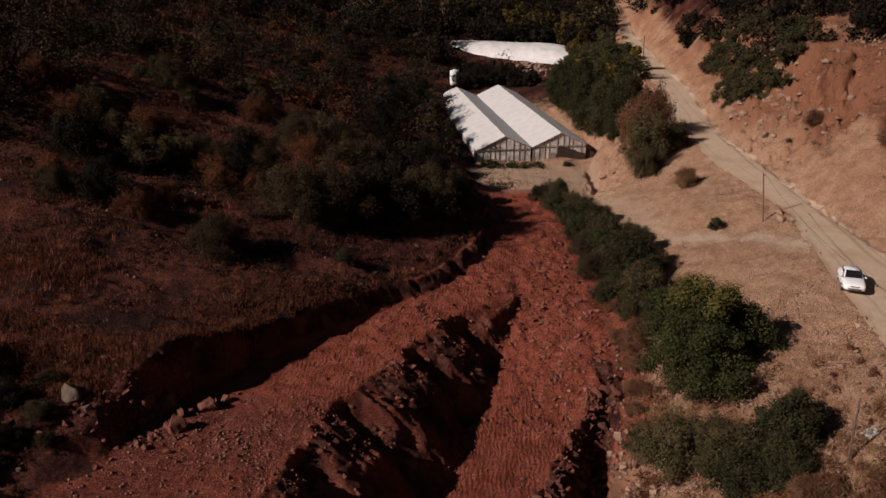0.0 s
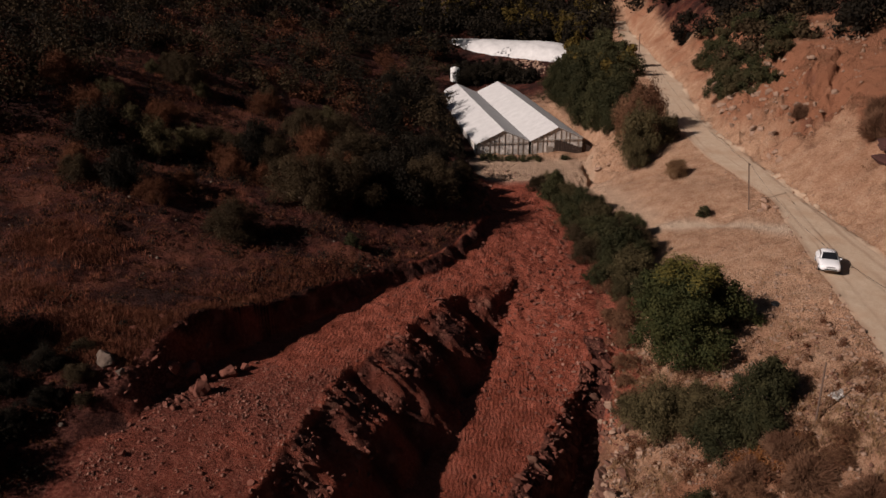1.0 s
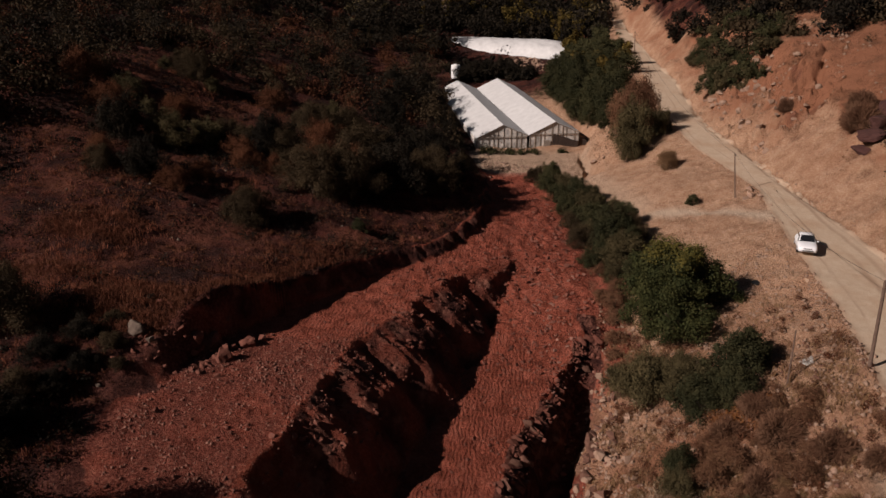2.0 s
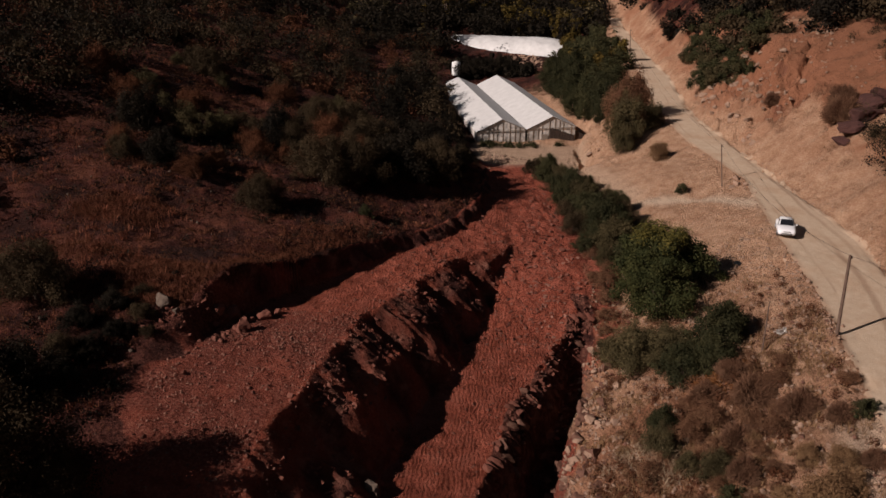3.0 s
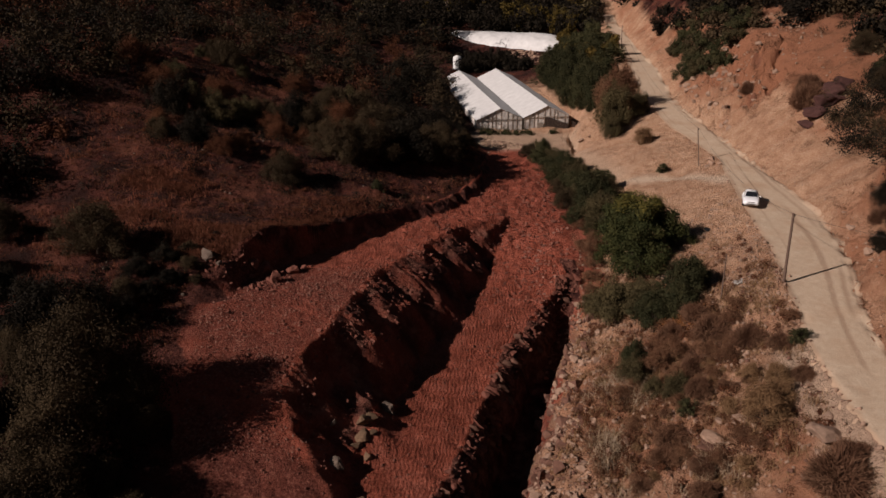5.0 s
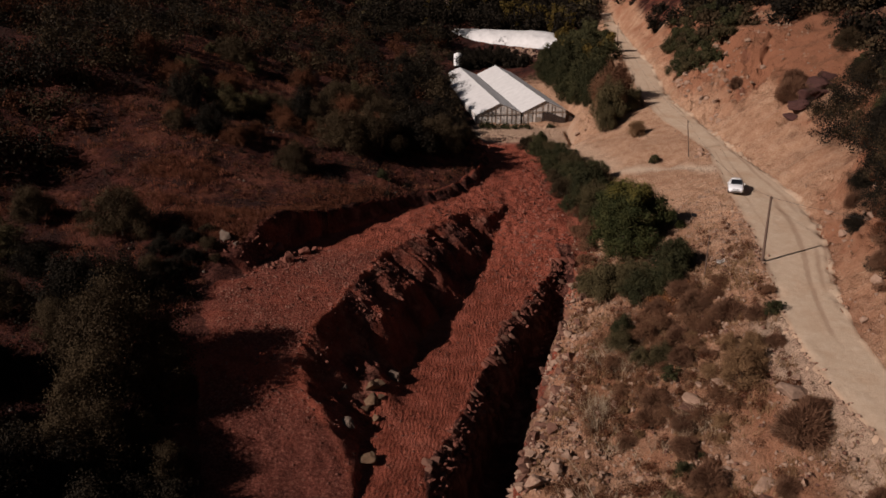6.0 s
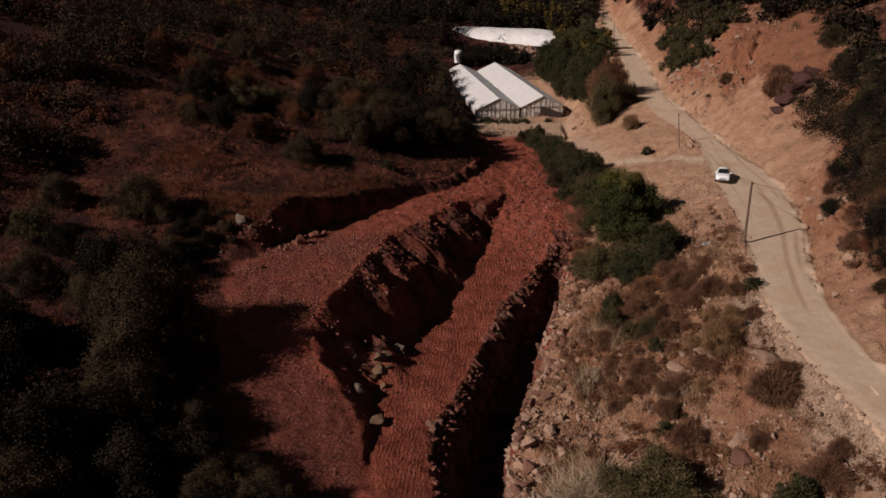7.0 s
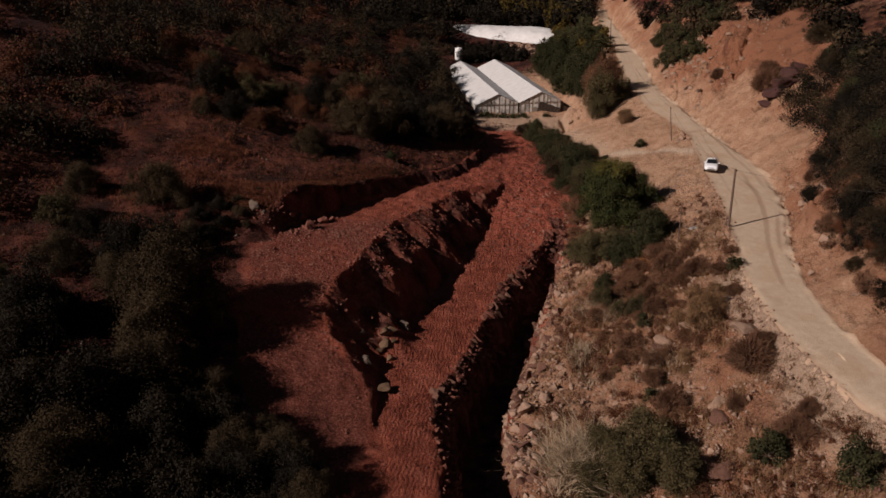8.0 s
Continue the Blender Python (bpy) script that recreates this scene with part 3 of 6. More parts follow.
stone_shade_zone += (0.55 + 0.35 * fractal(GX / 2.2, GY / 2.2, 3, 93)) * between(GX, GY, "upper bench edge", "scarp toe", 0.4) * smooth(20, 26, GY) * smooth(66, 60, GY)
stone_shade_zone += 0.75 * between(GX, GY, "left bank crest", "left bank toe", 0.35) * smooth(44, 48, GY) * smooth(99, 92, GY)
stone_shade_zone += 0.7 * np.exp(-(((GX + 19.5) / 4.5) ** 2 + ((GY - 40.5) / 3.5) ** 2))
gritty = (0.72 + 0.35 * fractal(GX / 4, GY / 4, 3, 91)) * smooth(-4, -2.5, GX - line_at("left bank toe", GY)[0]) * smooth(1, -1, GX - line_at("upper bench edge", GY)[0]) * smooth(52, 42, GY + wobble) * smooth(22, 27, GY)
gritty = gritty + (0.8 + 0.4 * fractal(GX / 3, GY / 3, 3, 96)) * between(GX, GY, "left bank toe", "upper bench edge", 1) * smooth(25, 21, GY)
stone_shade_zone += 0.48 * smooth(0.1, 0.6, fractal(GX / 3, GY / 3, 4, 92)) * between(GX, GY, "cutting foot", "cutting crest", 1)
yard_pad = 0.5 * between(GX + wobble, GY, "left bank toe", "creek slope", 1) * smooth(98, 102, GY + wobble) * smooth(119, 116, GY)
rusty_zone = np.clip(smooth(58, 40, GY) + smooth(0, 1.5, GX - line_at("road right", GY)[0]), 0.12, 1) + 0.9 * smooth(0, 5, GX - line_at("cutting foot", GY)[0]) * smooth(60, 80, GY) + 0.45 * smooth(0, 3, GX - line_at("cutting foot", GY)[0])
rusty_zone *= 1 - 0.75 * between(GX, GY, "road right", "cutting crest", 1.5) * smooth(50, 58, GY) * smooth(92, 85, GY)
pale_track = np.exp(-((GY - np.interp(GX, [22, 26.5, 28.8, 30.4, 32.2, 34.6], [79.5, 77.3, 76.4, 74.7, 72.1, 68.4])) / (1.0 + 0.25 * smooth(29, 34, GX) * 4)) ** 2) * smooth(22, 26, GX) * smooth(37.5, 36, GX)
yard_track = np.exp(-((GX + 0.5 * wobble - np.interp(GY, [79, 87, 99, 106], [24.4, 22.4, 20.6, 18.5])) / 1.7) ** 2) * smooth(77, 81, GY) * smooth(107, 103, GY)
pale_track = np.maximum(pale_track, 0.45 * yard_track)
shelf = smooth(-3.4, -1.6, GX + wobble - line_at("road left", GY)[0]) * smooth(0.6, 0, GX - line_at("road left", GY)[0]) * smooth(-2, 4, GY) * smooth(33, 24, GY)
pale_track = np.maximum(np.maximum(pale_track, yard_pad), 0.7 * shelf)
tread_zone = np.maximum(0.5 * between(GX, GY, "left bank toe", "upper bench edge", 0.8) * smooth(38, 46, GY), between(GX, GY, "scarp toe", "lower bench edge", 0.8) * smooth(58, 48, GY)) * smooth(-0.5, 0.35, fractal(GX / 3, GY / 3, 3, 99))
for zone_name, values in (("red", red_zone), ("tan", tan_zone), ("stone_shade", np.clip(stone_shade_zone, 0, 1)), ("tread", tread_zone), ("gritty", gritty), ("track", pale_track), ("rusty", rusty_zone), ("litter", litter_zone)):
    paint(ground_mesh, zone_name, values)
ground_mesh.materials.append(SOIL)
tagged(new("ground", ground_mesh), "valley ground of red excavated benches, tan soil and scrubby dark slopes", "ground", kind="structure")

# the road lies a few centimetres proud of the ground, its ragged edges run into the soil
ry, rs = spread((-60, 2, 1), (2, 110, 0.4), (110, 215, 0.8)), np.linspace(-0.06, 0.985, 34)
RS, RY = np.meshgrid(rs, ry)
left_x, road_z = line_at("road left", RY)
right_x, _ = line_at("road right", RY)
ragged = 0.3 * fractal(RY / 3.5, RS * 0 + 3.0 * (RS > 0.5), 4, 61)
RX = left_x + RS * (right_x - left_x) + ragged
lift = 0.06 * smooth(0, 0.05, RS) * smooth(1, 0.95, RS)
bend = 0.06 * grain(RY / 17, RS * 0 + 1, 67)
rut = 0
for centre, wide, start, end in ((0.24, 0.018, 40, 210), (0.42, 0.018, 44, 210), (0.6, 0.05, 20, 62), (0.78, 0.045, 24, 90), (0.9, 0.03, 30, 125)):
    here = smooth(start - 5, start + 8, RY) * smooth(end + 5, end - 12, RY) * (0.45 + 0.75 * smooth(-0.3, 0.5, grain(RY / 9, RS * 0 + 40 * centre, 63)))
    rut = rut + here * np.exp(-((RS - centre - bend - 0.012 * grain(RY / 2.4, RS * 0 + 9 * centre, 66)) / wide) ** 2)
road_mesh = grid_mesh("road", RX, RY, land(RX, RY) + lift - 0.03 - 0.012 * rut + 0.015 * fractal(RX / 0.8, RY / 0.8, 3, 71))
paint(road_mesh, "rut", rut)
paint(road_mesh, "verge", 1 - smooth(0.0, 0.16, RS + 0.03 * ragged) * smooth(1.0, 0.84, RS))
road_mesh.materials.append(ROAD)
tagged(new("road", road_mesh), "pale dusty dirt road with wheel ruts along the valley side", "road", kind="structure")


# ---- things: tools ----
def part(name, bm, material, parent=None, label="", smooth_faces=False):
    me = bpy.data.meshes.new(name)
    bm.to_mesh(me)
    bm.free()
    me.materials.append(material)
    if smooth_faces:
        me.polygons.foreach_set("use_smooth", np.ones(len(me.polygons), bool))
    ob = new(name, me)
    if parent:
        ob.parent = parent
    if label:
        tagged(ob, label)
    return ob


def raw(name, co, faces, material, parent=None, label=""):
    me = bpy.data.meshes.new(name)
    me.from_pydata(co, [], faces)
    me.materials.append(material)
    ob = new(name, me)
    if parent:
        ob.parent = parent
    return tagged(ob, label)


def leaf_cloud(rng, centres, radii, count, size, up=0.3, spill=(0.3, 1.4)):
    """Leaf quads round clump centres, denser towards each clump's rim."""
    pick = rng.integers(0, len(centres), count)
    d = rng.normal(size=(count, 3))
    d /= np.linalg.norm(d, axis=1)[:, None]
    r = radii[pick] * rng.uniform(*spill, count) ** 0.75
    p = centres[pick] + d * r[:, None]
    n = d + 0.55 * rng.normal(size=(count, 3)) + np.array([0, 0, up])
    n /= np.linalg.norm(n, axis=1)[:, None]
    a = np.cross(n, rng.normal(size=(count, 3)))
    a /= np.linalg.norm(a, axis=1)[:, None]
    b = np.cross(n, a)
    s = size * rng.uniform(0.6, 1.35, count)[:, None]
    a, b = a * s, b * s * 0.62
    co = np.stack([p - a, p - b * 0.9 + n * s * 0.15, p + a, p + b * 0.9 + n * s * 0.15], 1).reshape(-1, 3)
    return co


def quads_mesh(name, co, material):
    me = bpy.data.meshes.new(name)
    n = len(co)
    me.vertices.add(n)
    me.vertices.foreach_set("co", co.ravel())
    me.loops.add(n)
    me.loops.foreach_set("vertex_index", np.arange(n))
    me.polygons.add(n // 4)
    me.polygons.foreach_set("loop_start", np.arange(0, n, 4))
    me.update(calc_edges=True)
    me.materials.append(material)
    return me


def limb(bm, a, b, ra, rb, sides=6):
    a, b = Vector(a), Vector(b)
    q = (b - a).to_track_quat("Z", "Y")
    rings = []
    for p, r in ((a, ra), (b, rb)):
        rings.append([bm.verts.new(p + q @ Vector((r * math.cos(k * math.tau / sides), r * math.sin(k * math.tau / sides), 0))) for k in range(sides)])
    for k in range(sides):
        bm.faces.new((rings[0][k], rings[0][(k + 1) % sides], rings[1][(k + 1) % sides], rings[1][k]))
    bm.faces.new(rings[1])


def plant(name, seed, width, height, clumps, leaves, size, material, label, category, trunk=0.25, lean=0.0, taper=0.5, hollow=0.45, top=None, clump=(0.05, 0.15), spill=(0.3, 1.4), lobes=1.0):
    """A bush or tree: stems and limbs up to leafy clumps that fill an uneven crown."""
    rng = np.random.default_rng(seed)
    root = tagged(new(name), label, category)
    centres, radii = [], []
    for k in range(clumps):
        a, h = rng.uniform(0, math.tau), rng.uniform(0, 1) ** 0.8
        wide = width * 0.5 * math.sqrt(max(0.05, 1 - (max(0, h - (1 - taper)) / taper) ** 2 * 0.85)) * (0.78 + lobes * (0.2 * math.sin(3 * a + seed) + 0.14 * math.sin(5 * a + 2 * seed)))
        r = wide * math.sqrt(rng.uniform(hollow ** 2, 1)) * rng.uniform(0.6, 1.22)
        h = h * (0.86 + lobes * (0.16 * math.sin(2 * a + 1.7 * seed) + 0.1 * math.sin(7 * a)))
        centres.append((r * math.cos(a) + lean * h, r * math.sin(a), height * (trunk + (0.95 - trunk) * h)))
        radii.append(width * rng.uniform(*clump))
    centres, radii = np.array(centres), np.array(radii)
    bm = bmesh.new()
    fork = Vector((lean * 0.2, 0, height * max(0.12, trunk * 0.6)))
    limb(bm, (0, 0, -0.5), fork, 0.035 * height, 0.026 * height, 7)
    for c in centres[:: max(1, clumps // 12)]:
        mid = fork.lerp(Vector(c), 0.5) + Vector((0, 0, 0.06 * height))
        limb(bm, fork, mid, 0.016 * height, 0.009 * height, 5)
        limb(bm, mid, c, 0.009 * height, 0.003 * height, 4)
    part("trunk", bm, BARK, root)
    crown = new("crown", quads_mesh("crown", leaf_cloud(rng, centres, radii, leaves, size, spill=spill), material))
    crown.parent = root
    if top:
        high = centres[:, 2] > height * 0.76
        tips = new("crown_top", quads_mesh("crown_top", leaf_cloud(rng, centres[high] + np.array([0, 0, 0.2]), radii[high] * 1.02, leaves // 9, size, 1.0, spill), top))
        tips.parent = root
        tagged(tips, "yellowing top leaves")
    return root


def tuft(name, seed, width, height, stalks, material, label):
    """A dry bush: thin stalks that fan out from the root into an uneven dome."""
    rng = np.random.default_rng(seed)
    root = tagged(new(name), label, "bush")
    a, up = rng.uniform(0, math.tau, stalks), rng.uniform(0.05, 1, stalks) ** 0.8
    out = np.sqrt(1 - up ** 2 * 0.98)
    reach = rng.uniform(0.55, 1.05, stalks) * (0.85 + 0.15 * np.sin(3 * a + seed) + 0.1 * np.sin(7 * a))
    tip = np.column_stack([0.5 * width * out * np.cos(a), 0.5 * width * out * np.sin(a), height * up]) * reach[:, None]
    foot = tip * rng.uniform(0.3, 0.8, stalks)[:, None]
    tip = tip + rng.normal(size=(stalks, 3)) * 0.06 * width
    mid = foot + (tip - foot) * 0.55 + np.array([0, 0, 0.05]) * height + rng.normal(size=(stalks, 3)) * 0.03 * width
    side = np.cross(tip - foot, rng.normal(size=(stalks, 3)))
    side *= (rng.uniform(0.012, 0.024, stalks) / np.linalg.norm(side, axis=1))[:, None]
    co = np.stack([foot - side, foot + side, mid + side, mid - side, mid - side, mid + side, tip + side * 0.2, tip - side * 0.2], 1).reshape(-1, 3)
    crown = new("crown", quads_mesh("crown", co, material))
    crown.parent = root
    bm = bmesh.new()
    for k in range(7):
        limb(bm, (0, 0, -0.3), tip[k] * 0.6, 0.03, 0.012, 5)
    part("stems", bm, BARK, root)
    return {"root": root}


def place(kind, x, y, scale=1.0, turn=None, sink=0.1, tall=1.0):
    turn = random.uniform(0, 360) if turn is None else turn
    m = pose(x, y, ground_at(x, y) - sink, 0, 0, turn) @ Matrix.Diagonal((scale, scale, scale * tall, 1))
    if not kind.get("used"):
        kind["used"] = True
        kind["root"].matrix_basis = m
        return kind["root"]
    kind["root"].scale, keep = (1, 1, 1), kind["root"].matrix_basis.copy()
    made = copy_thing(kind["root"], m)
    kind["root"].matrix_basis = keep
    return made


def sort_of(*args, **kw):
    return {"root": plant(*args, **kw)}


# ---- plants: one of each sort, the rest are copies ----
oak = sort_of("tree", 3, 11.2, 7.8, 190, 64000, 0.085, OAK_GREEN, "broad green tree with yellowing top leaves on the slope", "tree", trunk=0.1, taper=0.75, top=GOLD, clump=(0.04, 0.09), spill=(0.3, 1.3), lobes=0.5)
round_bush = sort_of("bush", 5, 6.0, 4.4, 110, 18000, 0.08, GREEN, "rounded dark green bush beside the excavated benches", "bush", trunk=0.08, taper=0.7)
olive_bush = sort_of("bush", 7, 6.4, 4.2, 100, 40000, 0.055, OLIVE, "grey-olive bush with thin foliage on the dark hillside", "bush", trunk=0.1, taper=0.7)
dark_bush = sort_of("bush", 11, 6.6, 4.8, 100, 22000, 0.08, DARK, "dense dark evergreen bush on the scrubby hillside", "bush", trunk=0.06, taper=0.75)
brown_bush = sort_of("bush", 13, 5.0, 3.4, 48, 9500, 0.06, BROWN, "half-dry brown bush among dead grass", "bush", trunk=0.08, taper=0.8)
yellow_tree = sort_of("tree", 17, 5.2, 8.5, 44, 5200, 0.15, YELLOW, "slim tree with yellowing autumn leaves", "tree", trunk=0.15, taper=0.8, hollow=0.2)
straw_bush = sort_of("bush", 19, 3.2, 2.3, 90, 20000, 0.034, STRAW, "round straw-coloured dry bush on the tan slope", "bush", trunk=0.05, taper=0.85, lobes=0.5)
russet_bush = tuft("bush", 23, 3.3, 2.1, 15000, TWIG, "twiggy bush with reddish-brown dry stalks")
rust_bush = sort_of("bush", 41, 5.4, 3.4, 80, 16000, 0.06, RUSSET, "russet half-bare bush on the dark hillside", "bush", trunk=0.08, taper=0.75)
poplar = sort_of("tree", 29, 3.2, 15.0, 40, 3600, 0.22, YELLOW, "tall narrow poplar with thinning yellow-green leaves", "tree", trunk=0.12, taper=0.9, hollow=0.1)
small_bush = sort_of("bush", 31, 2.4, 1.7, 26, 3200, 0.06, GREEN, "small green shrub on bare tan soil", "bush", trunk=0.05, taper=0.8)

sage_bush = sort_of("bush", 37, 6.0, 4.0, 110, 17000, 0.075, SAGE, "grey-green bush with drying yellowish twigs on the tan slope", "bush", trunk=0.06, taper=0.75)
place(oak, 20.4, 53.0, 1.16, 40)
for x, y, s in ((15, 94.5, 0.75), (16.4, 90.5, 0.8), (17.2, 86, 0.85), (17.8, 81, 0.95), (17.4, 76.5, 0.9), (18.6, 72, 1.05), (19, 67, 1.0), (17.2, 69.5, 0.6), (15.9, 79, 0.55), (16.9, 88.2, 0.5), (18.6, 79, 0.55), (20.4, 69.6, 0.6), (19.6, 62.5, 0.85), (16.6, 74, 0.7), (19.4, 75, 0.8), (20.6, 72.4, 0.8), (18.8, 83.4, 0.75), (19.2, 86.4, 0.55), (16.2, 92.6, 0.65), (14.2, 97.2, 0.6), (19.8, 78.4, 0.6), (17.4, 64.6, 0.55), (12.8, 96.4, 0.55), (13.9, 92, 0.6), (14.8, 87.4, 0.62), (15.2, 82.6, 0.65), (15.4, 77.6, 0.65), (15.3, 72.6, 0.62), (15.8, 67.6, 0.6), (21.2, 76.6, 0.7), (20.8, 81, 0.6), (15.8, 44.5, 1.0), (18.6, 42, 0.9)):
    place((round_bush, sage_bush, round_bush, olive_bush)[int(y * 1.7) % 4] if y > 60 else sage_bush, x, y, s, tall=random.uniform(0.8, 1.1))
for x, y, s in ((21.8, 41.2, 0.95), (20.4, 38.6, 0.75), (18.4, 39.4, 0.8), (23, 42.6, 0.7), (15.4, 33.6, 0.6), (14.6, 7.2, 0.6), (27.5, -1, 0.75)):
    place(round_bush, x, y, s)
for x, y, s in ((15.0, 32.2, 0.55), (17.6, 28.4, 0.55), (16.2, 29.8, 0.4), (13.4, 8.4, 1.0), (11.8, 5.4, 0.9), (14.6, 4.4, 0.8), (10.6, 9.4, 0.7), (11.6, 8, 0.8), (9.2, 6.2, 0.7), (16.4, 44.2, 0.75), (14.4, 47, 0.55), (18.2, 43.4, 0.8)):
    place(sage_bush, x, y, s)
for x, y, s in ((16.8, 32, 0.8), (18.4, 32.6, 0.75), (20.6, 31.6, 0.75), (21.6, 29.6, 0.6), (20.2, 28.6, 0.55), (13.9, 30.6, 0.5), (14.4, 27.6, 0.5), (23.4, 34, 0.6), (24.6, 36, 0.5), (22.4, 36.2, 0.5), (18.2, 30, 0.6), (15.4, 26, 0.45), (16.6, 57.5, 0.7), (15.2, 52.2, 0.6), (15.8, 55, 0.7), (16.6, 59.6, 0.75), (15.6, 61.4, 0.55), (15.2, 49.6, 0.55), (16.8, 48.4, 0.7), (17.4, 61.6, 0.7), (16.2, 65.4, 0.6), (27, 31.4, 0.45), (14.4, 13.6, 0.45), (17.8, 12.6, 0.4)):
    place(brown_bush, x, y, s * random.uniform(0.85, 1.1), tall=random.uniform(0.5, 0.8))
for x, y, s in ((21.6, 21.7, 1.5), (22.9, 22.6, 1.05), (23.4, 24.4, 0.8), (20.2, 24.4, 0.6), (19.4, 18.8, 0.6), (22.2, 26, 0.7)):
    place(straw_bush, x, y, s)
for x, y, s in ((23.1, 14.4, 1.3), (24.2, 15.2, 0.8), (17.2, 20, 0.7), (16, 24, 0.9), (19.2, 35.8, 0.9), (21.4, 36.4, 0.9), (17, 14, 0.9), (15.2, 22.6, 0.8), (18.8, 27, 0.7), (21.6, 33.6, 1.0), (19.6, 30.4, 0.9), (23.8, 31, 0.9), (25.2, 28.4, 0.7), (25, 24, 0.6), (16.4, 17.4, 0.7), (20.8, 10.6, 0.6), (22.8, 5.4, 0.9), (24.6, 7.4, 0.6), (13, 20.4, 0.6)):
    place(russet_bush, x, y, s, tall=random.uniform(0.75, 1.05))
for x, y, s in ((29.3, 77.6, 0.95), (20.8, 4.6, 1.6), (26.0, 27.6, 0.75), (26.8, 28.2, 0.55), (17.5, 25.6, 0.8), (24.6, 0.4, 1.7), (36, 26, 0.8), (15.8, 15.6, 0.8), (17.4, 16.6, 0.5)):
    place(small_bush, x, y, s)
# scrub that grows together under the road
rng = np.random.default_rng(77)
for k in range(46):
    x, y = (rng.uniform(12.5, 22.5), rng.uniform(24, 37)) if k < 30 else (rng.uniform(10.5, 25), rng.uniform(2, 34))
    if x < line_at("ditch lip", y)[0] + 2 or x > line_at("road left", y)[0] - 2.2:
        continue
    place((brown_bush, russet_bush, brown_bush, straw_bush)[rng.integers(0, 4)], x, y, rng.uniform(0.25, 0.55), tall=rng.uniform(0.5, 0.85))
# round the yard and the greenhouses
for x, y, s in ((27.2, 100, 1.25), (29, 105, 1.4), (28, 111, 1.2), (26.4, 97, 0.7), (31.5, 101.5, 0.7), (29.6, 108, 1.2)):
    place(brown_bush if y > 103 else sage_bush, x, y, s * (1.2 if y > 103 else 1.0), tall=1.5)
place(straw_bush, 29.6, 89.5, 1.2)
for x, y, s in ((28.5, 122, 1.2), (27.6, 130, 1.25), (31, 130, 1.15), (31, 142, 1.15), (26.6, 141, 1.1), (29, 115, 1.0), (26, 126, 0.8), (25.4, 133, 0.95), (24.6, 139.5, 0.95), (23.8, 146, 1.0), (22.8, 152, 1.0), (27, 148, 1.2), (24.6, 158, 1.1), (27, 118, 0.7)):
    place(round_bush, x, y, s * 1.15, tall=1.15)
for x, y, s in ((2.2, 114.2, 0.5), (1.0, 117, 0.7), (0.6, 123, 0.75), (-0.6, 130, 0.75), (-2, 138, 0.8), (-3, 147, 0.8), (-4.2, 157, 0.8), (-8, 128, 1.2), (-10, 141, 1.3), (-9, 116, 1.2)):
    place(dark_bush, x, y, s)
for x, y, s in ((6.5, 177, 0.85), (9.5, 178, 0.95), (13.5, 178, 1.05), (17.4, 178, 0.8), (21, 177, 0.6), (5, 173, 0.7)):
    place(dark_bush, x, y, s)
for x, y, s in ((0.3, 231, 1.2), (33, 214, 1.1), (37, 206, 0.9), (-6, 214, 0.8)):
    place(poplar if x < 10 else yellow_tree, x, y, s)
# thicket beside the upper bench
for x, y, s, sort in ((-14.5, 70.5, 1.25, olive_bush), (-10.5, 73, 1.3, olive_bush), (-6.4, 76, 1.2, dark_bush), (-2.2, 80, 1.2, olive_bush), (0.4, 85, 0.9, dark_bush),
                      (1.8, 92, 0.7, olive_bush), (-5, 85, 1.4, dark_bush), (-11, 83, 1.2, olive_bush), (2.2, 99, 0.5, olive_bush), (-2.4, 97, 1.1, dark_bush),
                      (-19.5, 62, 0.9, olive_bush), (-22.6, 74.5, 0.8, rust_bush), (-25.5, 68, 0.6, rust_bush), (-16.4, 78, 0.8, rust_bush), (-31, 24.5, 0.9, olive_bush), (-32.5, 40.5, 1.1, olive_bush), (-29, 30, 0.9, dark_bush), (-24.5, 12.5, 1.2, olive_bush),
                      (-27, 8, 1.3, dark_bush), (-21.8, 6.8, 1.1, dark_bush), (-22.5, 15, 0.7, olive_bush), (-18.5, 9, 0.85, dark_bush), (-16.8, 6.4, 0.8, olive_bush), (-15.2, 3.2, 0.85, dark_bush), (-19.8, 12.6, 0.75, olive_bush), (-13.4, -1, 0.8, dark_bush), (-18.6, 0.6, 1.1, dark_bush), (-26.8, 2, 1.2, olive_bush), (-31, 5, 1.3, dark_bush), (-23, -3, 1.2, dark_bush), (-29, -5, 1.3, dark_bush), (-34.5, -1, 1.2, olive_bush), (-25.6, 17.5, 1.3, olive_bush), (-36, 18, 1.3, dark_bush), (-9, 64.5, 0.35, round_bush), (-34, 12, 1.2, dark_bush), (-19.8, -5.5, 1.0, olive_bush), (-13.2, 6.2, 0.75, olive_bush), (-11.6, 3.6, 0.8, dark_bush), (-10.2, 1.0, 0.8, olive_bush), (-14.6, 8.6, 0.55, olive_bush)):
    place(sort, x, y, s)
for x, y, s in ((-23.6, 38.6, 0.35), (-24.8, 36.6, 0.4), (-26, 39.4, 0.45), (-24.6, 41.6, 0.3), (-25.8, 34.4, 0.45), (-27.6, 37, 0.5), (-22.6, 37, 0.25)):
    place(dark_bush if s > 0.38 else olive_bush, x, y, s, tall=0.7)
place(olive_bush, -27.4, 33.4, 0.5)
place(dark_bush, -26.4, 30.4, 0.45)
place(olive_bush, -25.3, 20.6, 1.5, 30, tall=1.3)
place(olive_bush, -22.2, 21, 0.85, 80, tall=1.4)
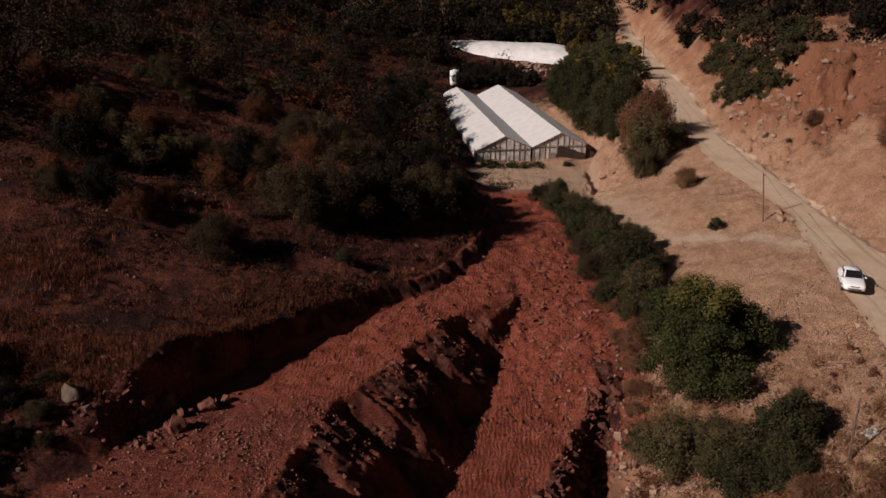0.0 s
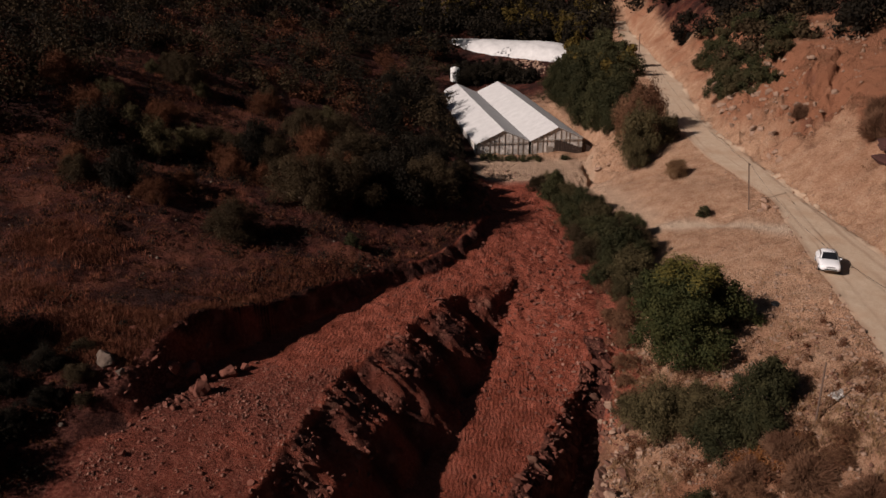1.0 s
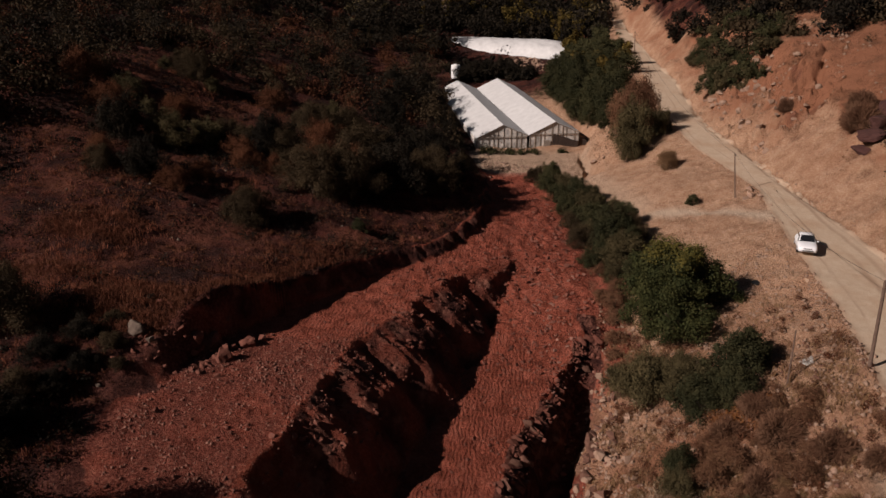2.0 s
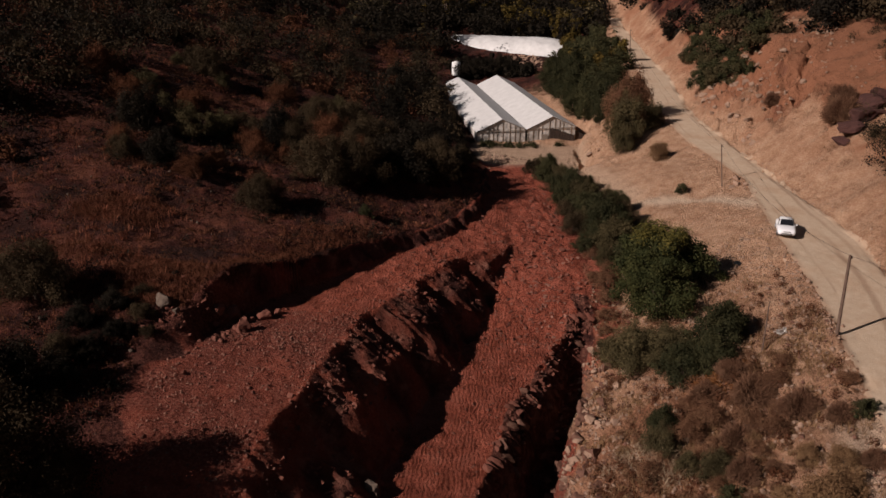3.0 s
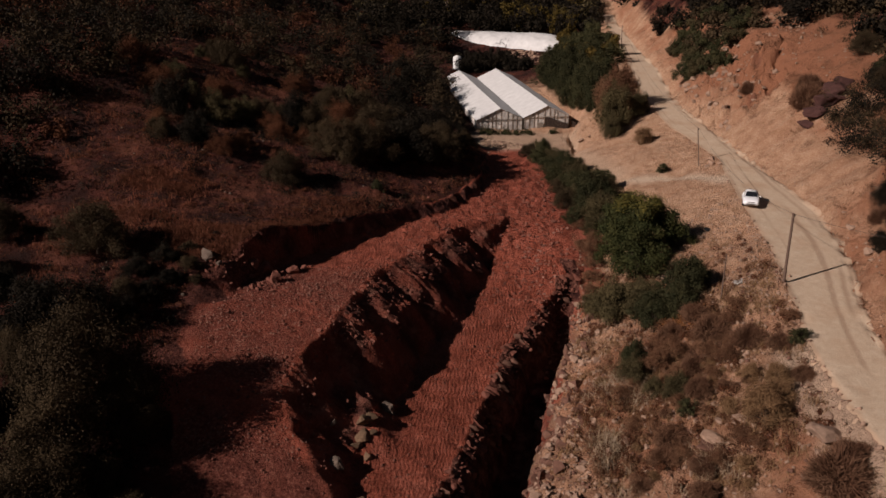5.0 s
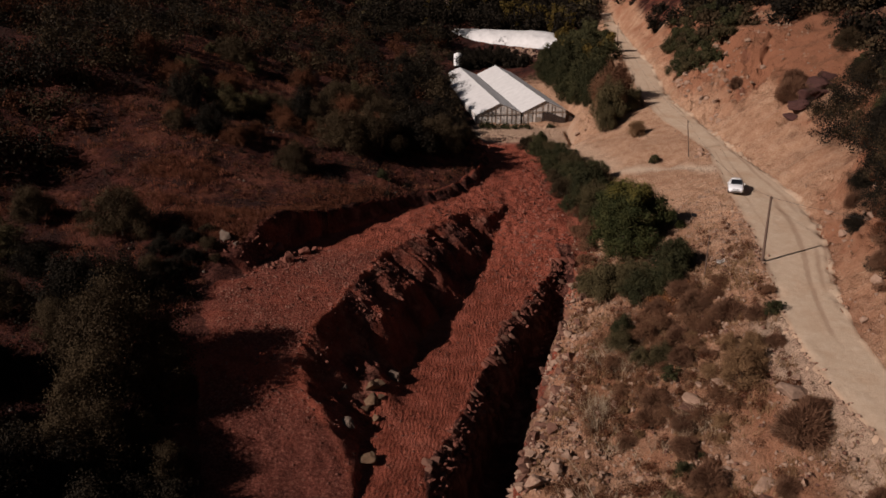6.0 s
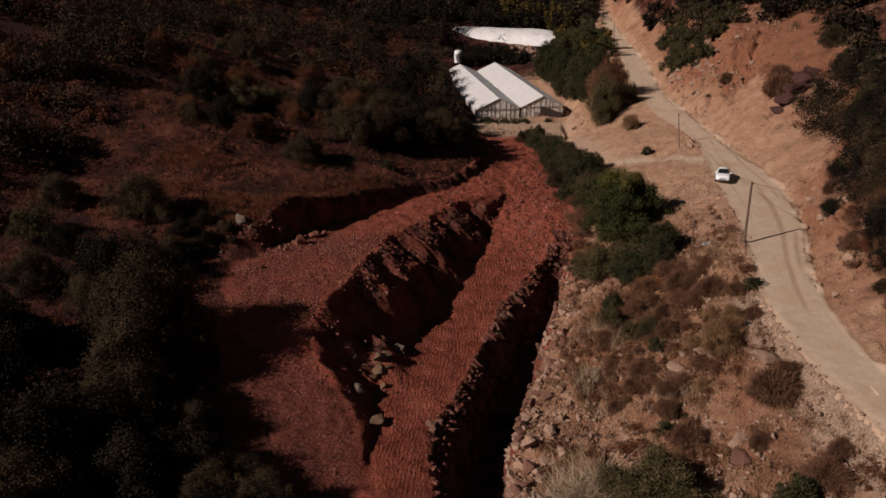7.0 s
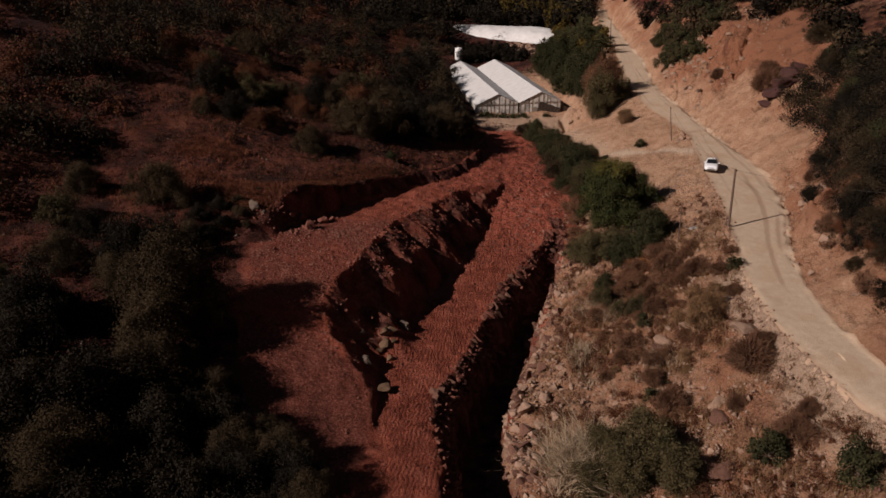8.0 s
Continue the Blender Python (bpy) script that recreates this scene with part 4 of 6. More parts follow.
# dark thicket on the hill above the road, and the bushes over the cutting
rng = np.random.default_rng(14)
for k in range(30):
    y = rng.uniform(34, 86)
    x = line_at("cutting crest", y)[0] + rng.uniform(-0.6, 12)
    if (y > 74 and x < 52) or (y > 66 and x < 54):
        continue
    place((dark_bush, round_bush, olive_bush, dark_bush)[rng.integers(0, 4)], x, y, rng.uniform(0.55, 1.0))
for x, y, s in ((38, 23, 0.9), (36.4, 19, 0.8), (40.5, 29, 0.9), (39, 33.5, 0.8), (42.5, 36, 0.9), (36.5, 26.5, 0.55), (38.4, 28.2, 0.7), (35.6, 22.4, 0.5), (41.5, 33, 0.8), (39.6, 19.8, 0.9), (44, 42, 0.8), (43.4, 48, 0.6), (37.6, 15.6, 0.8), (35.2, 17, 0.6), (36.2, 24, 0.75), (34.8, 14, 0.5), (37.6, 30, 0.8), (36.8, 27.6, 0.7), (39, 35, 0.8), (36, 20.4, 0.7), (40.4, 39, 0.7)):
    place((brown_bush, olive_bush, dark_bush)[int(x * 2 + y) % 3], x, y, s, tall=random.uniform(0.7, 1.0))
for x, y, s in ((48.6, 79, 1.5), (50, 82, 1.2), (45.4, 92, 0.8), (43, 41, 0.8), (41, 45, 0.7), (36, 30, 0.8), (39.5, 37, 0.7)):
    place(russet_bush, x, y, s)
# scrub that comes down the bank to the road's edge
for x, y, s in ((37.6, 33.8, 0.5), (37.6, 28.4, 0.7), (36.0, 28, 0.45), (35.6, 24.6, 0.5), (35.6, 21.2, 0.6), (34.4, 22, 0.35), (34.2, 17.2, 0.4), (38.6, 39.6, 0.5), (38.6, 34.2, 0.7), (36.8, 25.4, 0.65), (36.2, 31, 0.4), (37, 22.6, 0.7), (36, 18.4, 0.6), (35.2, 15.6, 0.5), (38.4, 30.6, 0.8)):
    place((rust_bush, olive_bush, rust_bush, dark_bush)[int(3 * x + y) % 4], x, y, s, tall=0.85)
# dark mass of bushes below the end of the benches
for k in range(30):
    x, y = rng.uniform(-44, -17), rng.uniform(-6, 37)
    if (x > -24 and y > 5) or (x > -31 and y > 22):
        continue
    place((olive_bush, sage_bush, olive_bush, dark_bush)[rng.integers(0, 4)], x, y, rng.uniform(0.6, 1.15))
# bushes on the near left hillside
for k in range(95):
    x, y = rng.uniform(-46, 2), rng.uniform(40, 112)
    grassy = (-40 < x < -6 and 42 < y < 62) or x > line_at("left bank crest", y)[0] - 2.5 or (x > -24 and y < 70) or (-33 < x < -18 and 84 < y < 95)
    if grassy or grain(np.array([x / 14]), np.array([y / 14]), 8)[0] < -0.45:
        continue
    sort = (dark_bush, olive_bush, rust_bush, olive_bush, rust_bush, sage_bush)[rng.integers(0, 6)]
    place(sort, x, y, rng.uniform(0.5, 1.15) * (1.1 if sort is rust_bush else 1))


def far_bushes(name, count, area, keep, low, high, leaves, material, label, seed, tall=1.0, leaf=0.3):
    """Distant bushes that nobody could count, as one mesh of leafy clumps."""
    rng = np.random.default_rng(seed)
    x, y = rng.uniform(area[0], area[1], count), rng.uniform(area[2], area[3], count)
    ok = keep(x, y)
    x, y = x[ok], y[ok]
    size = rng.uniform(low, high, len(x))
    z = land(x, y)
    n = 9
    out = rng.normal(size=(len(x), n, 3)) * np.array([0.33, 0.33, 0.22 * tall])
    centres = np.column_stack([x, y, z + 0.42 * size * tall])[:, None] + out * size[:, None, None]
    radii = np.repeat(size * 0.24, n)
    co = leaf_cloud(rng, centres.reshape(-1, 3), radii, leaves, leaf)
    return tagged(new(name, quads_mesh(name, co, material)), label, "plants", kind="stuff")


def far_left(x, y):
    near = (x > -46) & (y < 112)
    return ~near & (x < line_at("left bank crest", y)[0] - 1) & (grain(x / 14, y / 14, 8) > -0.75)


def up_valley(x, y):
    house = (x > 0) & (x < 36) & (y < 238)
    return ~house & ~((x > line_at("road left", y)[0] - 1.5) & (x < line_at("road right", y)[0] + 1.5))


def over_road(x, y):
    thicket = (y > 102) & (y < 142) & (x > line_at("road right", y)[0] + 4.5) & (x < line_at("road right", y)[0] + 22)
    rest = (x > line_at("cutting crest", y)[0] + 9) | ((y > 142) & (x > line_at("road right", y)[0] + 3))
    return (thicket & (grain(x / 7, y / 7, 19) > -0.4)) | (rest & (grain(x / 9, y / 9, 18) > -0.1))


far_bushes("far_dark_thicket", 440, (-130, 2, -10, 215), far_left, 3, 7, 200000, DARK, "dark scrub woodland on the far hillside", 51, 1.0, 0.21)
far_bushes("far_olive_thicket", 330, (-130, 2, -10, 215), far_left, 3, 6.5, 170000, OLIVE, "olive-grey scrub on the far hillside", 52, 1.0, 0.21)
far_bushes("far_brown_thicket", 300, (-130, 2, -10, 215), far_left, 2.5, 5, 110000, RUSSET, "reddish-brown scrub on the far hillside", 53, 1.0, 0.19)
def behind_house(x, y):
    return (y > 171) & (y < 191) & (x < np.interp(y, [171, 186, 201], [24, 19, 15])) & ~((x > 1) & (x < 5) & (y < 178))


def roadside(x, y):
    return (x > np.interp(y, [116, 165, 168, 200], [29.5, 27, 27, 33])) & (x < line_at("road left", y)[0] - 2.8)


def on_cutting(x, y):
    return (x > line_at("road right", y)[0] + 2.2) & (x < line_at("road right", y)[0] + 13) & (grain(x / 5, y / 5, 29) > -0.5)


far_bushes("yard_thicket", 120, (0, 36, 171, 201), behind_house, 1.8, 3.6, 26000, DARK, "dark bushes between the greenhouses", 58)
far_bushes("roadside_thicket", 130, (20, 42, 116, 206), roadside, 2.6, 4.6, 80000, GREEN, "dark green bushes between greenhouse and road", 59, 1.1, 0.19)
far_bushes("roadside_olive_thicket", 30, (20, 42, 104, 206), roadside, 2.6, 4.2, 16000, YELLOW, "yellowing bushes between greenhouse and road", 60, 1.3)
far_bushes("cutting_thicket", 150, (41, 62, 104, 142), on_cutting, 1.3, 3.4, 90000, GREEN, "dark evergreen bushes on the road cutting", 67, 1.0, 0.13)
far_bushes("cutting_green_thicket", 60, (41, 62, 104, 142), on_cutting, 1.3, 3.2, 40000, SAGE, "olive-green bushes on the road cutting", 75, 1.0, 0.13)


def hill_edge(x, y):
    return (x > line_at("cutting crest", y)[0] + np.interp(y, [40, 50, 68, 78], [-2.0, -1.6, -1.2, 5])) & (grain(x / 5, y / 5, 39) > -0.55)


far_bushes("hill_edge_dark_thicket", 300, (38, 62, 18, 76), hill_edge, 1.8, 4.6, 130000, DARK, "dark evergreen bushes crowding the hill's edge over the road", 76, 1.0, 0.11)
far_bushes("hill_edge_olive_thicket", 220, (38, 62, 18, 76), hill_edge, 1.4, 3.6, 90000, OLIVE, "olive bushes crowding the hill's edge over the road", 77, 1.0, 0.1)
far_bushes("hill_edge_rust_thicket", 60, (36, 60, 18, 60), hill_edge, 1.2, 2.8, 34000, RUSSET, "rust-brown bushes on the hill's edge over the road", 78, 0.9, 0.09)


def hill_front(x, y):
    return (x > line_at("cutting crest", y)[0] - 0.6) & (x < line_at("cutting crest", y)[0] + 7)


far_bushes("hill_front_thicket", 200, (36, 54, 22, 56), hill_front, 1.6, 3.6, 70000, OLIVE, "olive and brown bushes over the road bank", 84, 1.0, 0.09)
far_bushes("hill_front_dark_thicket", 110, (36, 54, 26, 60), hill_front, 1.8, 3.8, 50000, DARK, "dark evergreen bushes over the road bank", 85, 1.0, 0.1)


def cutting_slope(x, y):
    return (x > line_at("cutting foot", y)[0] + 0.4) & (x < line_at("cutting crest", y)[0]) & (grain(x / 2.5, y / 2.5, 41) > -0.25)


far_bushes("cutting_rust_scrub", 760, (33, 48, 10, 52), cutting_slope, 0.5, 1.9, 100000, TWIG, "rust-brown scrub on the slope over the road", 79, 0.8, 0.07)
def above_tunnel(x, y):
    return (y > 226 + 0.55 * (3 - x)) & (x < line_at("road left", y)[0] - 3)


far_bushes("tunnel_woodland", 150, (-6, 44, 205, 246), above_tunnel, 3, 6.5, 34000, DARK, "dark trees behind the arched greenhouse", 70, 1.4, 0.4)
far_bushes("tunnel_yellow_woodland", 60, (-6, 44, 205, 246), above_tunnel, 3, 6, 16000, YELLOW, "yellowing trees behind the arched greenhouse", 71, 1.5, 0.4)
far_bushes("valley_woodland", 800, (-110, 75, 196, 330), up_valley, 4, 9, 190000, DARK, "dark woodland at the head of the valley", 54, 1.3, 0.42)
far_bushes("valley_yellow_woodland", 90, (-70, 75, 196, 300), up_valley, 3, 6, 26000, SAGE, "grey-green trees at the head of the valley", 55, 1.6, 0.35)
far_bushes("hill_thicket", 560, (40, 130, 20, 215), over_road, 2.5, 5.5, 160000, DARK, "dark evergreen thicket on the hill above the road", 56)
far_bushes("hill_olive_thicket", 200, (40, 130, 20, 215), over_road, 2, 5, 50000, OLIVE, "olive scrub on the hill above the road", 57)


# ---- rocks ----
def rock_mesh(name, seed, material, corners=13, worn=False):
    """An angular broken stone: a hull round scattered corners; large ones get a rough, chipped skin."""
    r = random.Random(seed)
    bm = bmesh.new()
    for _ in range(corners):
        d = Vector((r.gauss(0, 1), r.gauss(0, 1), r.gauss(0, 1))).normalized()
        d = d / max(abs(d.x), abs(d.y), abs(d.z)) * 0.4 * r.uniform(0.7, 1) + d * 0.12
        bm.verts.new(d)
    bmesh.ops.convex_hull(bm, input=bm.verts[:])
    bmesh.ops.delete(bm, geom=[v for v in bm.verts if not v.link_faces], context="VERTS")
    if worn:
        bmesh.ops.bevel(bm, geom=bm.edges[:], offset=0.03, segments=1, affect="EDGES")
        bmesh.ops.triangulate(bm, faces=bm.faces[:])
        bmesh.ops.subdivide_edges(bm, edges=bm.edges[:], cuts=2, use_grid_fill=True)
        for v in bm.verts:
            v.co *= 1 + 0.12 * noise.noise(v.co * 3.5 + Vector((seed, 0, 0))) + 0.09 * noise.noise(v.co * 9 + Vector((0, seed, 0)))
    me = bpy.data.meshes.new(name)
    bm.to_mesh(me)
    bm.free()
    me.materials.append(material)
    return me


BOULDERS = {m.name: [rock_mesh("boulder", 10 * k + 5, m, 16, True) for k in range(4)] for m in (ROCK, RED_ROCK, GREY_ROCK, BROWN_ROCK, MAROON_ROCK, SAND_ROCK, PALE_RED_ROCK)}
ROCKS = {m.name: [rock_mesh("rock", 10 * k + 3, m, 12) for k in range(5)] for m in (ROCK, RED_ROCK, GREY_ROCK, BROWN_ROCK, MAROON_ROCK, SAND_ROCK, PALE_RED_ROCK)}


def rock(x, y, size, material, label, group="", flat=0.7, z=None):
    ob = new("rock", random.choice((BOULDERS if size > 1.15 else ROCKS)[material.name]))
    base = ground_at(x, y) if z is None else z
    ob.matrix_basis = pose(x, y, base + size * flat * 0.18, random.uniform(-15, 15), random.uniform(-15, 15), random.uniform(0, 360)) @ Matrix.Diagonal((size, size * random.uniform(0.65, 1), size * flat, 1))
    return tagged(ob, label, "rock", group)


# boulders where the bank of the upper bench has broken out
for x, y, s in ((-17.9, 43.2, 1.8), (-16.9, 42.6, 1.0), (-15.4, 43.6, 1.3), (-14.6, 44.6, 0.9), (-16.6, 40.8, 1.4), (-18.8, 42.2, 1.2), (-16.4, 42.9, 0.7), (-18.2, 42.6, 0.9)):
    rock(x, y, s, RED_ROCK, "large reddish boulder fallen from the bench's earth bank", "boulders at the bank", 0.95)
for x, y, s in ((-22.4, 40.2, 1.6), (-21.2, 39.4, 0.7)):
    rock(x, y, s, GREY_ROCK, "pale grey boulder lying in the dark scrub", "grey boulders in the scrub", 0.8)
# boulders at the foot of the scarp beside the lower bench
for x, y, s, m, f in ((-7.2, 26.4, 1.4, SAND_ROCK, 0.8), (-6.6, 27.0, 1.1, SAND_ROCK, 0.8), (-7.0, 25.4, 1.5, SAND_ROCK, 0.5), (-6.3, 25.8, 0.9, SAND_ROCK, 0.6), (-7.5, 24.6, 1.1, SAND_ROCK, 0.5), (-6.6, 23.6, 0.8, SAND_ROCK, 0.6), (-5.5, 29.8, 1.3, GREY_ROCK, 1.0), (-8.6, 21.6, 1.2, GREY_ROCK, 0.8), (-6.9, 18.2, 1.8, SAND_ROCK, 0.45), (-9.4, 25.6, 0.7, GREY_ROCK, 0.8)):
    rock(x, y, s, m, "weathered pale boulder at the foot of the scarp", "boulders below the scarp", f)
# stones that edge the lower bench above the ditch
for k in range(150):
    y = 8 + 47 * k / 150 + random.uniform(-0.4, 0.4)
    x = line_at("lower bench edge", y)[0] + random.uniform(-0.3, 1.5)
    stone = rock(x, y, min(0.95, 0.24 * random.paretovariate(1.7)), random.choice((RED_ROCK, RED_ROCK, RED_ROCK, BROWN_ROCK)), "angular stone on the broken edge of the lower bench", "stones along the ditch edge")
    if y > 28 and k % 2:  # slabs that lean out of the wall, edge on to the valley
        long = random.uniform(0.9, 1.7)
        stone.matrix_basis = pose(x + 0.3, y, ground_at(x + 0.3, y) + 0.1, random.uniform(-20, 20), random.uniform(25, 50), random.uniform(-35, 10)) @ Matrix.Diagonal((long, long * 0.3, long * 0.5, 1))


def rubble(name, places, sizes, material, label, seed):
    """Many broken stones joined into one heap."""
    rng = np.random.default_rng(seed)
    co, faces, base = [], [], 0
    heights = land(places[:, 0], places[:, 1])
    for (x, y), z in zip(places, heights):
        me = ROCKS[material.name][rng.integers(0, 5)]
        s = float(rng.choice(sizes))
        m = pose(x, y, z + s * 0.12, rng.uniform(-20, 20), rng.uniform(-20, 20), rng.uniform(0, 360)) @ Matrix.Diagonal((s, s * rng.uniform(0.6, 1), s * rng.uniform(0.5, 0.85), 1))
        co += [m @ v.co for v in me.vertices]
        faces += [[base + k for k in p.vertices] for p in me.polygons]
        base += len(me.vertices)
    return tagged(raw(name, co, faces, material), label, "stones", kind="stuff")


rng = np.random.default_rng(61)
ys = rng.uniform(2, 50, 420)
lip = np.column_stack([line_at("ditch lip", ys)[0] - 0.3 + 4.2 * rng.uniform(0, 1, 420) ** 1.7, ys])
rubble("ditch_rubble", lip, (0.25, 0.35, 0.45, 0.55, 0.7, 0.95), ROCK, "broken tan stones along the ditch", 62)
rubble("slope_rubble", np.column_stack([rng.uniform(9, 25, 420), rng.uniform(1, 34, 420)]), (0.22, 0.3, 0.4, 0.5, 0.65), ROCK, "loose tan stones on the rocky slope", 63)
rubble("fill_rubble", np.column_stack([rng.uniform(12.6, 18, 90), rng.uniform(45, 62, 90)]), (0.25, 0.35, 0.5), RED_ROCK, "loose red stones on the fill between the bushes", 64)
ys = rng.uniform(4, 54, 620)
rubble("ditch_wall_stones", np.column_stack([line_at("lower bench edge", ys)[0] + 0.1 + 1.7 * rng.uniform(0, 1, 620), ys]), (0.15, 0.2, 0.3, 0.4, 0.6), RED_ROCK, "angular stones jutting from the ditch wall", 68)
rubble("bank_rubble", np.column_stack([rng.normal(-19.0, 2.4, 150), rng.normal(40.6, 2.2, 150)]), (0.15, 0.2, 0.3, 0.4, 0.6), RED_ROCK, "broken stones spilt from the end of the bank", 69)
ys = rng.uniform(24, 60, 220)
rubble("scarp_rubble", np.column_stack([line_at("upper bench edge", ys)[0] + rng.uniform(-0.6, 4.5, 220), ys]), (0.2, 0.3, 0.4, 0.55), RED_ROCK, "red stones rolled down the scarp", 65)
ys = np.concatenate([rng.uniform(12, 54, 110), rng.uniform(88, 122, 260)])
rng.shuffle(ys)
ys = ys[:320]
rubble("cutting_rubble", np.column_stack([line_at("cutting foot", ys)[0] + rng.uniform(-1.5, 6, 320), ys]), (0.25, 0.4, 0.6, 0.9, 1.2), ROCK, "broken rock at the foot of the road cutting", 66)
for x, y, s, f in ((5.6, 17.4, 1.9, 0.7), (7.4, 18.8, 1.1, 0.7), (8.4, 20.4, 1.0, 0.7), (7.2, 20.6, 0.9, 0.8), (18.6, 22.6, 2.2, 0.5), (20.6, 23.2, 1.3, 0.6), (6.2, 13.6, 1.5, 0.7), (6.8, 12, 1.0, 0.7), (5.8, 11.2, 1.2, 0.7), (7.2, 15, 0.9, 0.8), (5.4, 15.4, 1.0, 0.8), (23.6, 17.6, 2.4, 0.4), (20, 12.2, 1.6, 0.5), (24.8, 19.4, 1.2, 0.5), (13.2, 25.2, 1.1, 0.7), (12.2, 26.6, 0.9, 0.7), (11.6, 24.4, 1.0, 0.7)):
    rock(x, y, s, ROCK, "broad tan boulder on the rocky slope", "boulders on the creek slope", f)
for x, y, s in ((16.9, 5.4, 3.9), (17.9, 4.2, 2.2), (18.6, 21.9, 2.6), (19.4, 10, 1.9)):
    rock(x, y, s, BROWN_ROCK, "flat brown slab of rock lying on the slope", "slabs on the creek slope", 0.3)
ys = rng.uniform(3, 48, 330)
rubble("lip_boulders", np.column_stack([line_at("ditch lip", ys)[0] + rng.normal(0.3, 0.9, 330), ys]), (0.2, 0.3, 0.4, 0.55, 0.8, 1.2), BROWN_ROCK, "broken rock tumbling into the ditch", 72)
rubble("tunnel_rubble", np.column_stack([rng.uniform(15, 30, 170), rng.uniform(184, 204, 170)]), (0.5, 0.7, 0.9, 1.3), ROCK, "heaped pinkish stones below the arched greenhouse", 73)
rubble("yard_rubble", np.column_stack([rng.normal(8.6, 2.2, 130), rng.normal(105, 1.8, 130)]), (0.2, 0.3, 0.45, 0.7), ROCK, "tan stones pushed to the end of the yard", 83)
rubble("rim_stones", np.column_stack([rng.normal(10.9, 1.5, 150), rng.uniform(42, 66, 150)]), (0.15, 0.22, 0.3, 0.42), PALE_RED_ROCK, "pale stones along the rim of the red fill", 80)
rubble("apex_clods", np.column_stack([rng.normal(8.5, 4.0, 520), rng.normal(60, 11, 520)]), (0.18, 0.25, 0.35, 0.5), RED_ROCK, "red clods and stones strewn over the fill", 74)
for x, y, s, f in ((47.2, 75.2, 2.6, 0.45), (48.6, 76, 3.8, 0.5), (50.2, 77, 4.4, 0.55), (51.8, 78.2, 4.2, 0.55), (53.4, 79.6, 3.4, 0.5), (49.4, 77.8, 2.6, 0.5), (51.6, 76.8, 2.4, 0.5)):
    rock(x, y, s, MAROON_ROCK, "dark maroon rock outcrop in the road cutting", "maroon outcrop", f)
for x, y, s in ((35.1, 75.2, 1.3), (35.6, 76.6, 1.1), (34.4, 74.6, 0.8), (35.9, 74.2, 0.7), (23.2, 106, 1.0), (23.6, 108.4, 1.2), (24.2, 104.4, 0.8)):
    rock(x, y, s, ROCK, "tan rock heaped beside the yard and the road", "rocks by the yard")
for k in range(26):
    y = random.uniform(62, 90)
    rock(line_at("lower bench edge", y)[0] + random.uniform(-0.5, 0.8), y, random.choice((0.35, 0.5, 0.65)), RED_ROCK, "stone heaped at the rim of the red fill", "stones at the rim of the fill")


# ---- greenhouses, tank ----
PLASTIC = plain_material("white_greenhouse_film", (0.55, 0.535, 0.51), 0.55, 0, 0.1, 0.8, 0.08)
FILM = plain_material("dusty_wall_film", (0.5, 0.46, 0.41), 0.6, 0, 0.75, 0.7, 0.05)
DARK_BOARD = plain_material("dark_shed_boards", (0.05, 0.034, 0.026), 0.9, 0, 0.5, 3, 0.02)
TIMBER = plain_material("grey_timber", (0.23, 0.19, 0.15), 0.9, 0, 0.35, 4, 0.02)
WHITE_PAINT = plain_material("white_tank_plastic", (0.7, 0.69, 0.66), 0.5, 0, 0.06, 2)


def box(bm, a, b, shift=None):
    lo, hi = Vector(a), Vector(b)
    made = bmesh.ops.create_cube(bm, size=1.0, matrix=Matrix.Translation((lo + hi) / 2) @ Matrix.Diagonal((*(hi - lo), 1)))
    return made


def sheet(name, points, material, parent, thick=0.05, ripple=0.06, nu=14, nv=40, seed=1, label=""):
    """A film stretched between four corners (a, b, c, d), sagging a little between its purlins."""
    a, b, c, d = (np.array(p, float) for p in points)
    u, v = np.meshgrid(np.linspace(0, 1, nu), np.linspace(0, 1, nv))
    p = ((1 - u) * (1 - v))[..., None] * a + (u * (1 - v))[..., None] * b + (u * v)[..., None] * c + ((1 - u) * v)[..., None] * d
    n = np.cross(b - a, d - a)
    n /= np.linalg.norm(n)
    span = np.linalg.norm(d - a)
    wave = ripple * (np.abs(np.sin(v * span / 3.0 * math.pi)) - 0.5) * np.sin(u * math.pi) + 0.6 * ripple * fractal(u * 4 + seed, v * span / 2, 3, seed)
    p = p + wave[..., None] * n
    top, low = p.reshape(-1, 3), (p - thick * n).reshape(-1, 3)
    k = np.arange(nu * nv).reshape(nv, nu)
    m = nu * nv
    faces = []
    for i in range(nv - 1):
        for j in range(nu - 1):
            q = (int(k[i, j]), int(k[i, j + 1]), int(k[i + 1, j + 1]), int(k[i + 1, j]))
            faces += [q, tuple(m + t for t in q[::-1])]
    rim = [*k[0, :], *k[1:, -1], *k[-1, -2::-1], *k[-2:0:-1, 0]]
    for i in range(len(rim)):
        s, t = int(rim[i]), int(rim[(i + 1) % len(rim)])
        faces.append((t, s, m + s, m + t))
    return raw(name, np.concatenate([top, low]).tolist(), faces, material, parent, label)


SPAN, LONG = 9.2, 47.0
greenhouse = tagged(new("greenhouse"), "double-span greenhouse with white plastic roofs and timber gable ends", "greenhouse")


def roof_point(x, y, z):
    """Along the front, up the valley, above the sill; the house climbs with the land."""
    return (x, y, z + 0.052 * y + 0.035 * x)


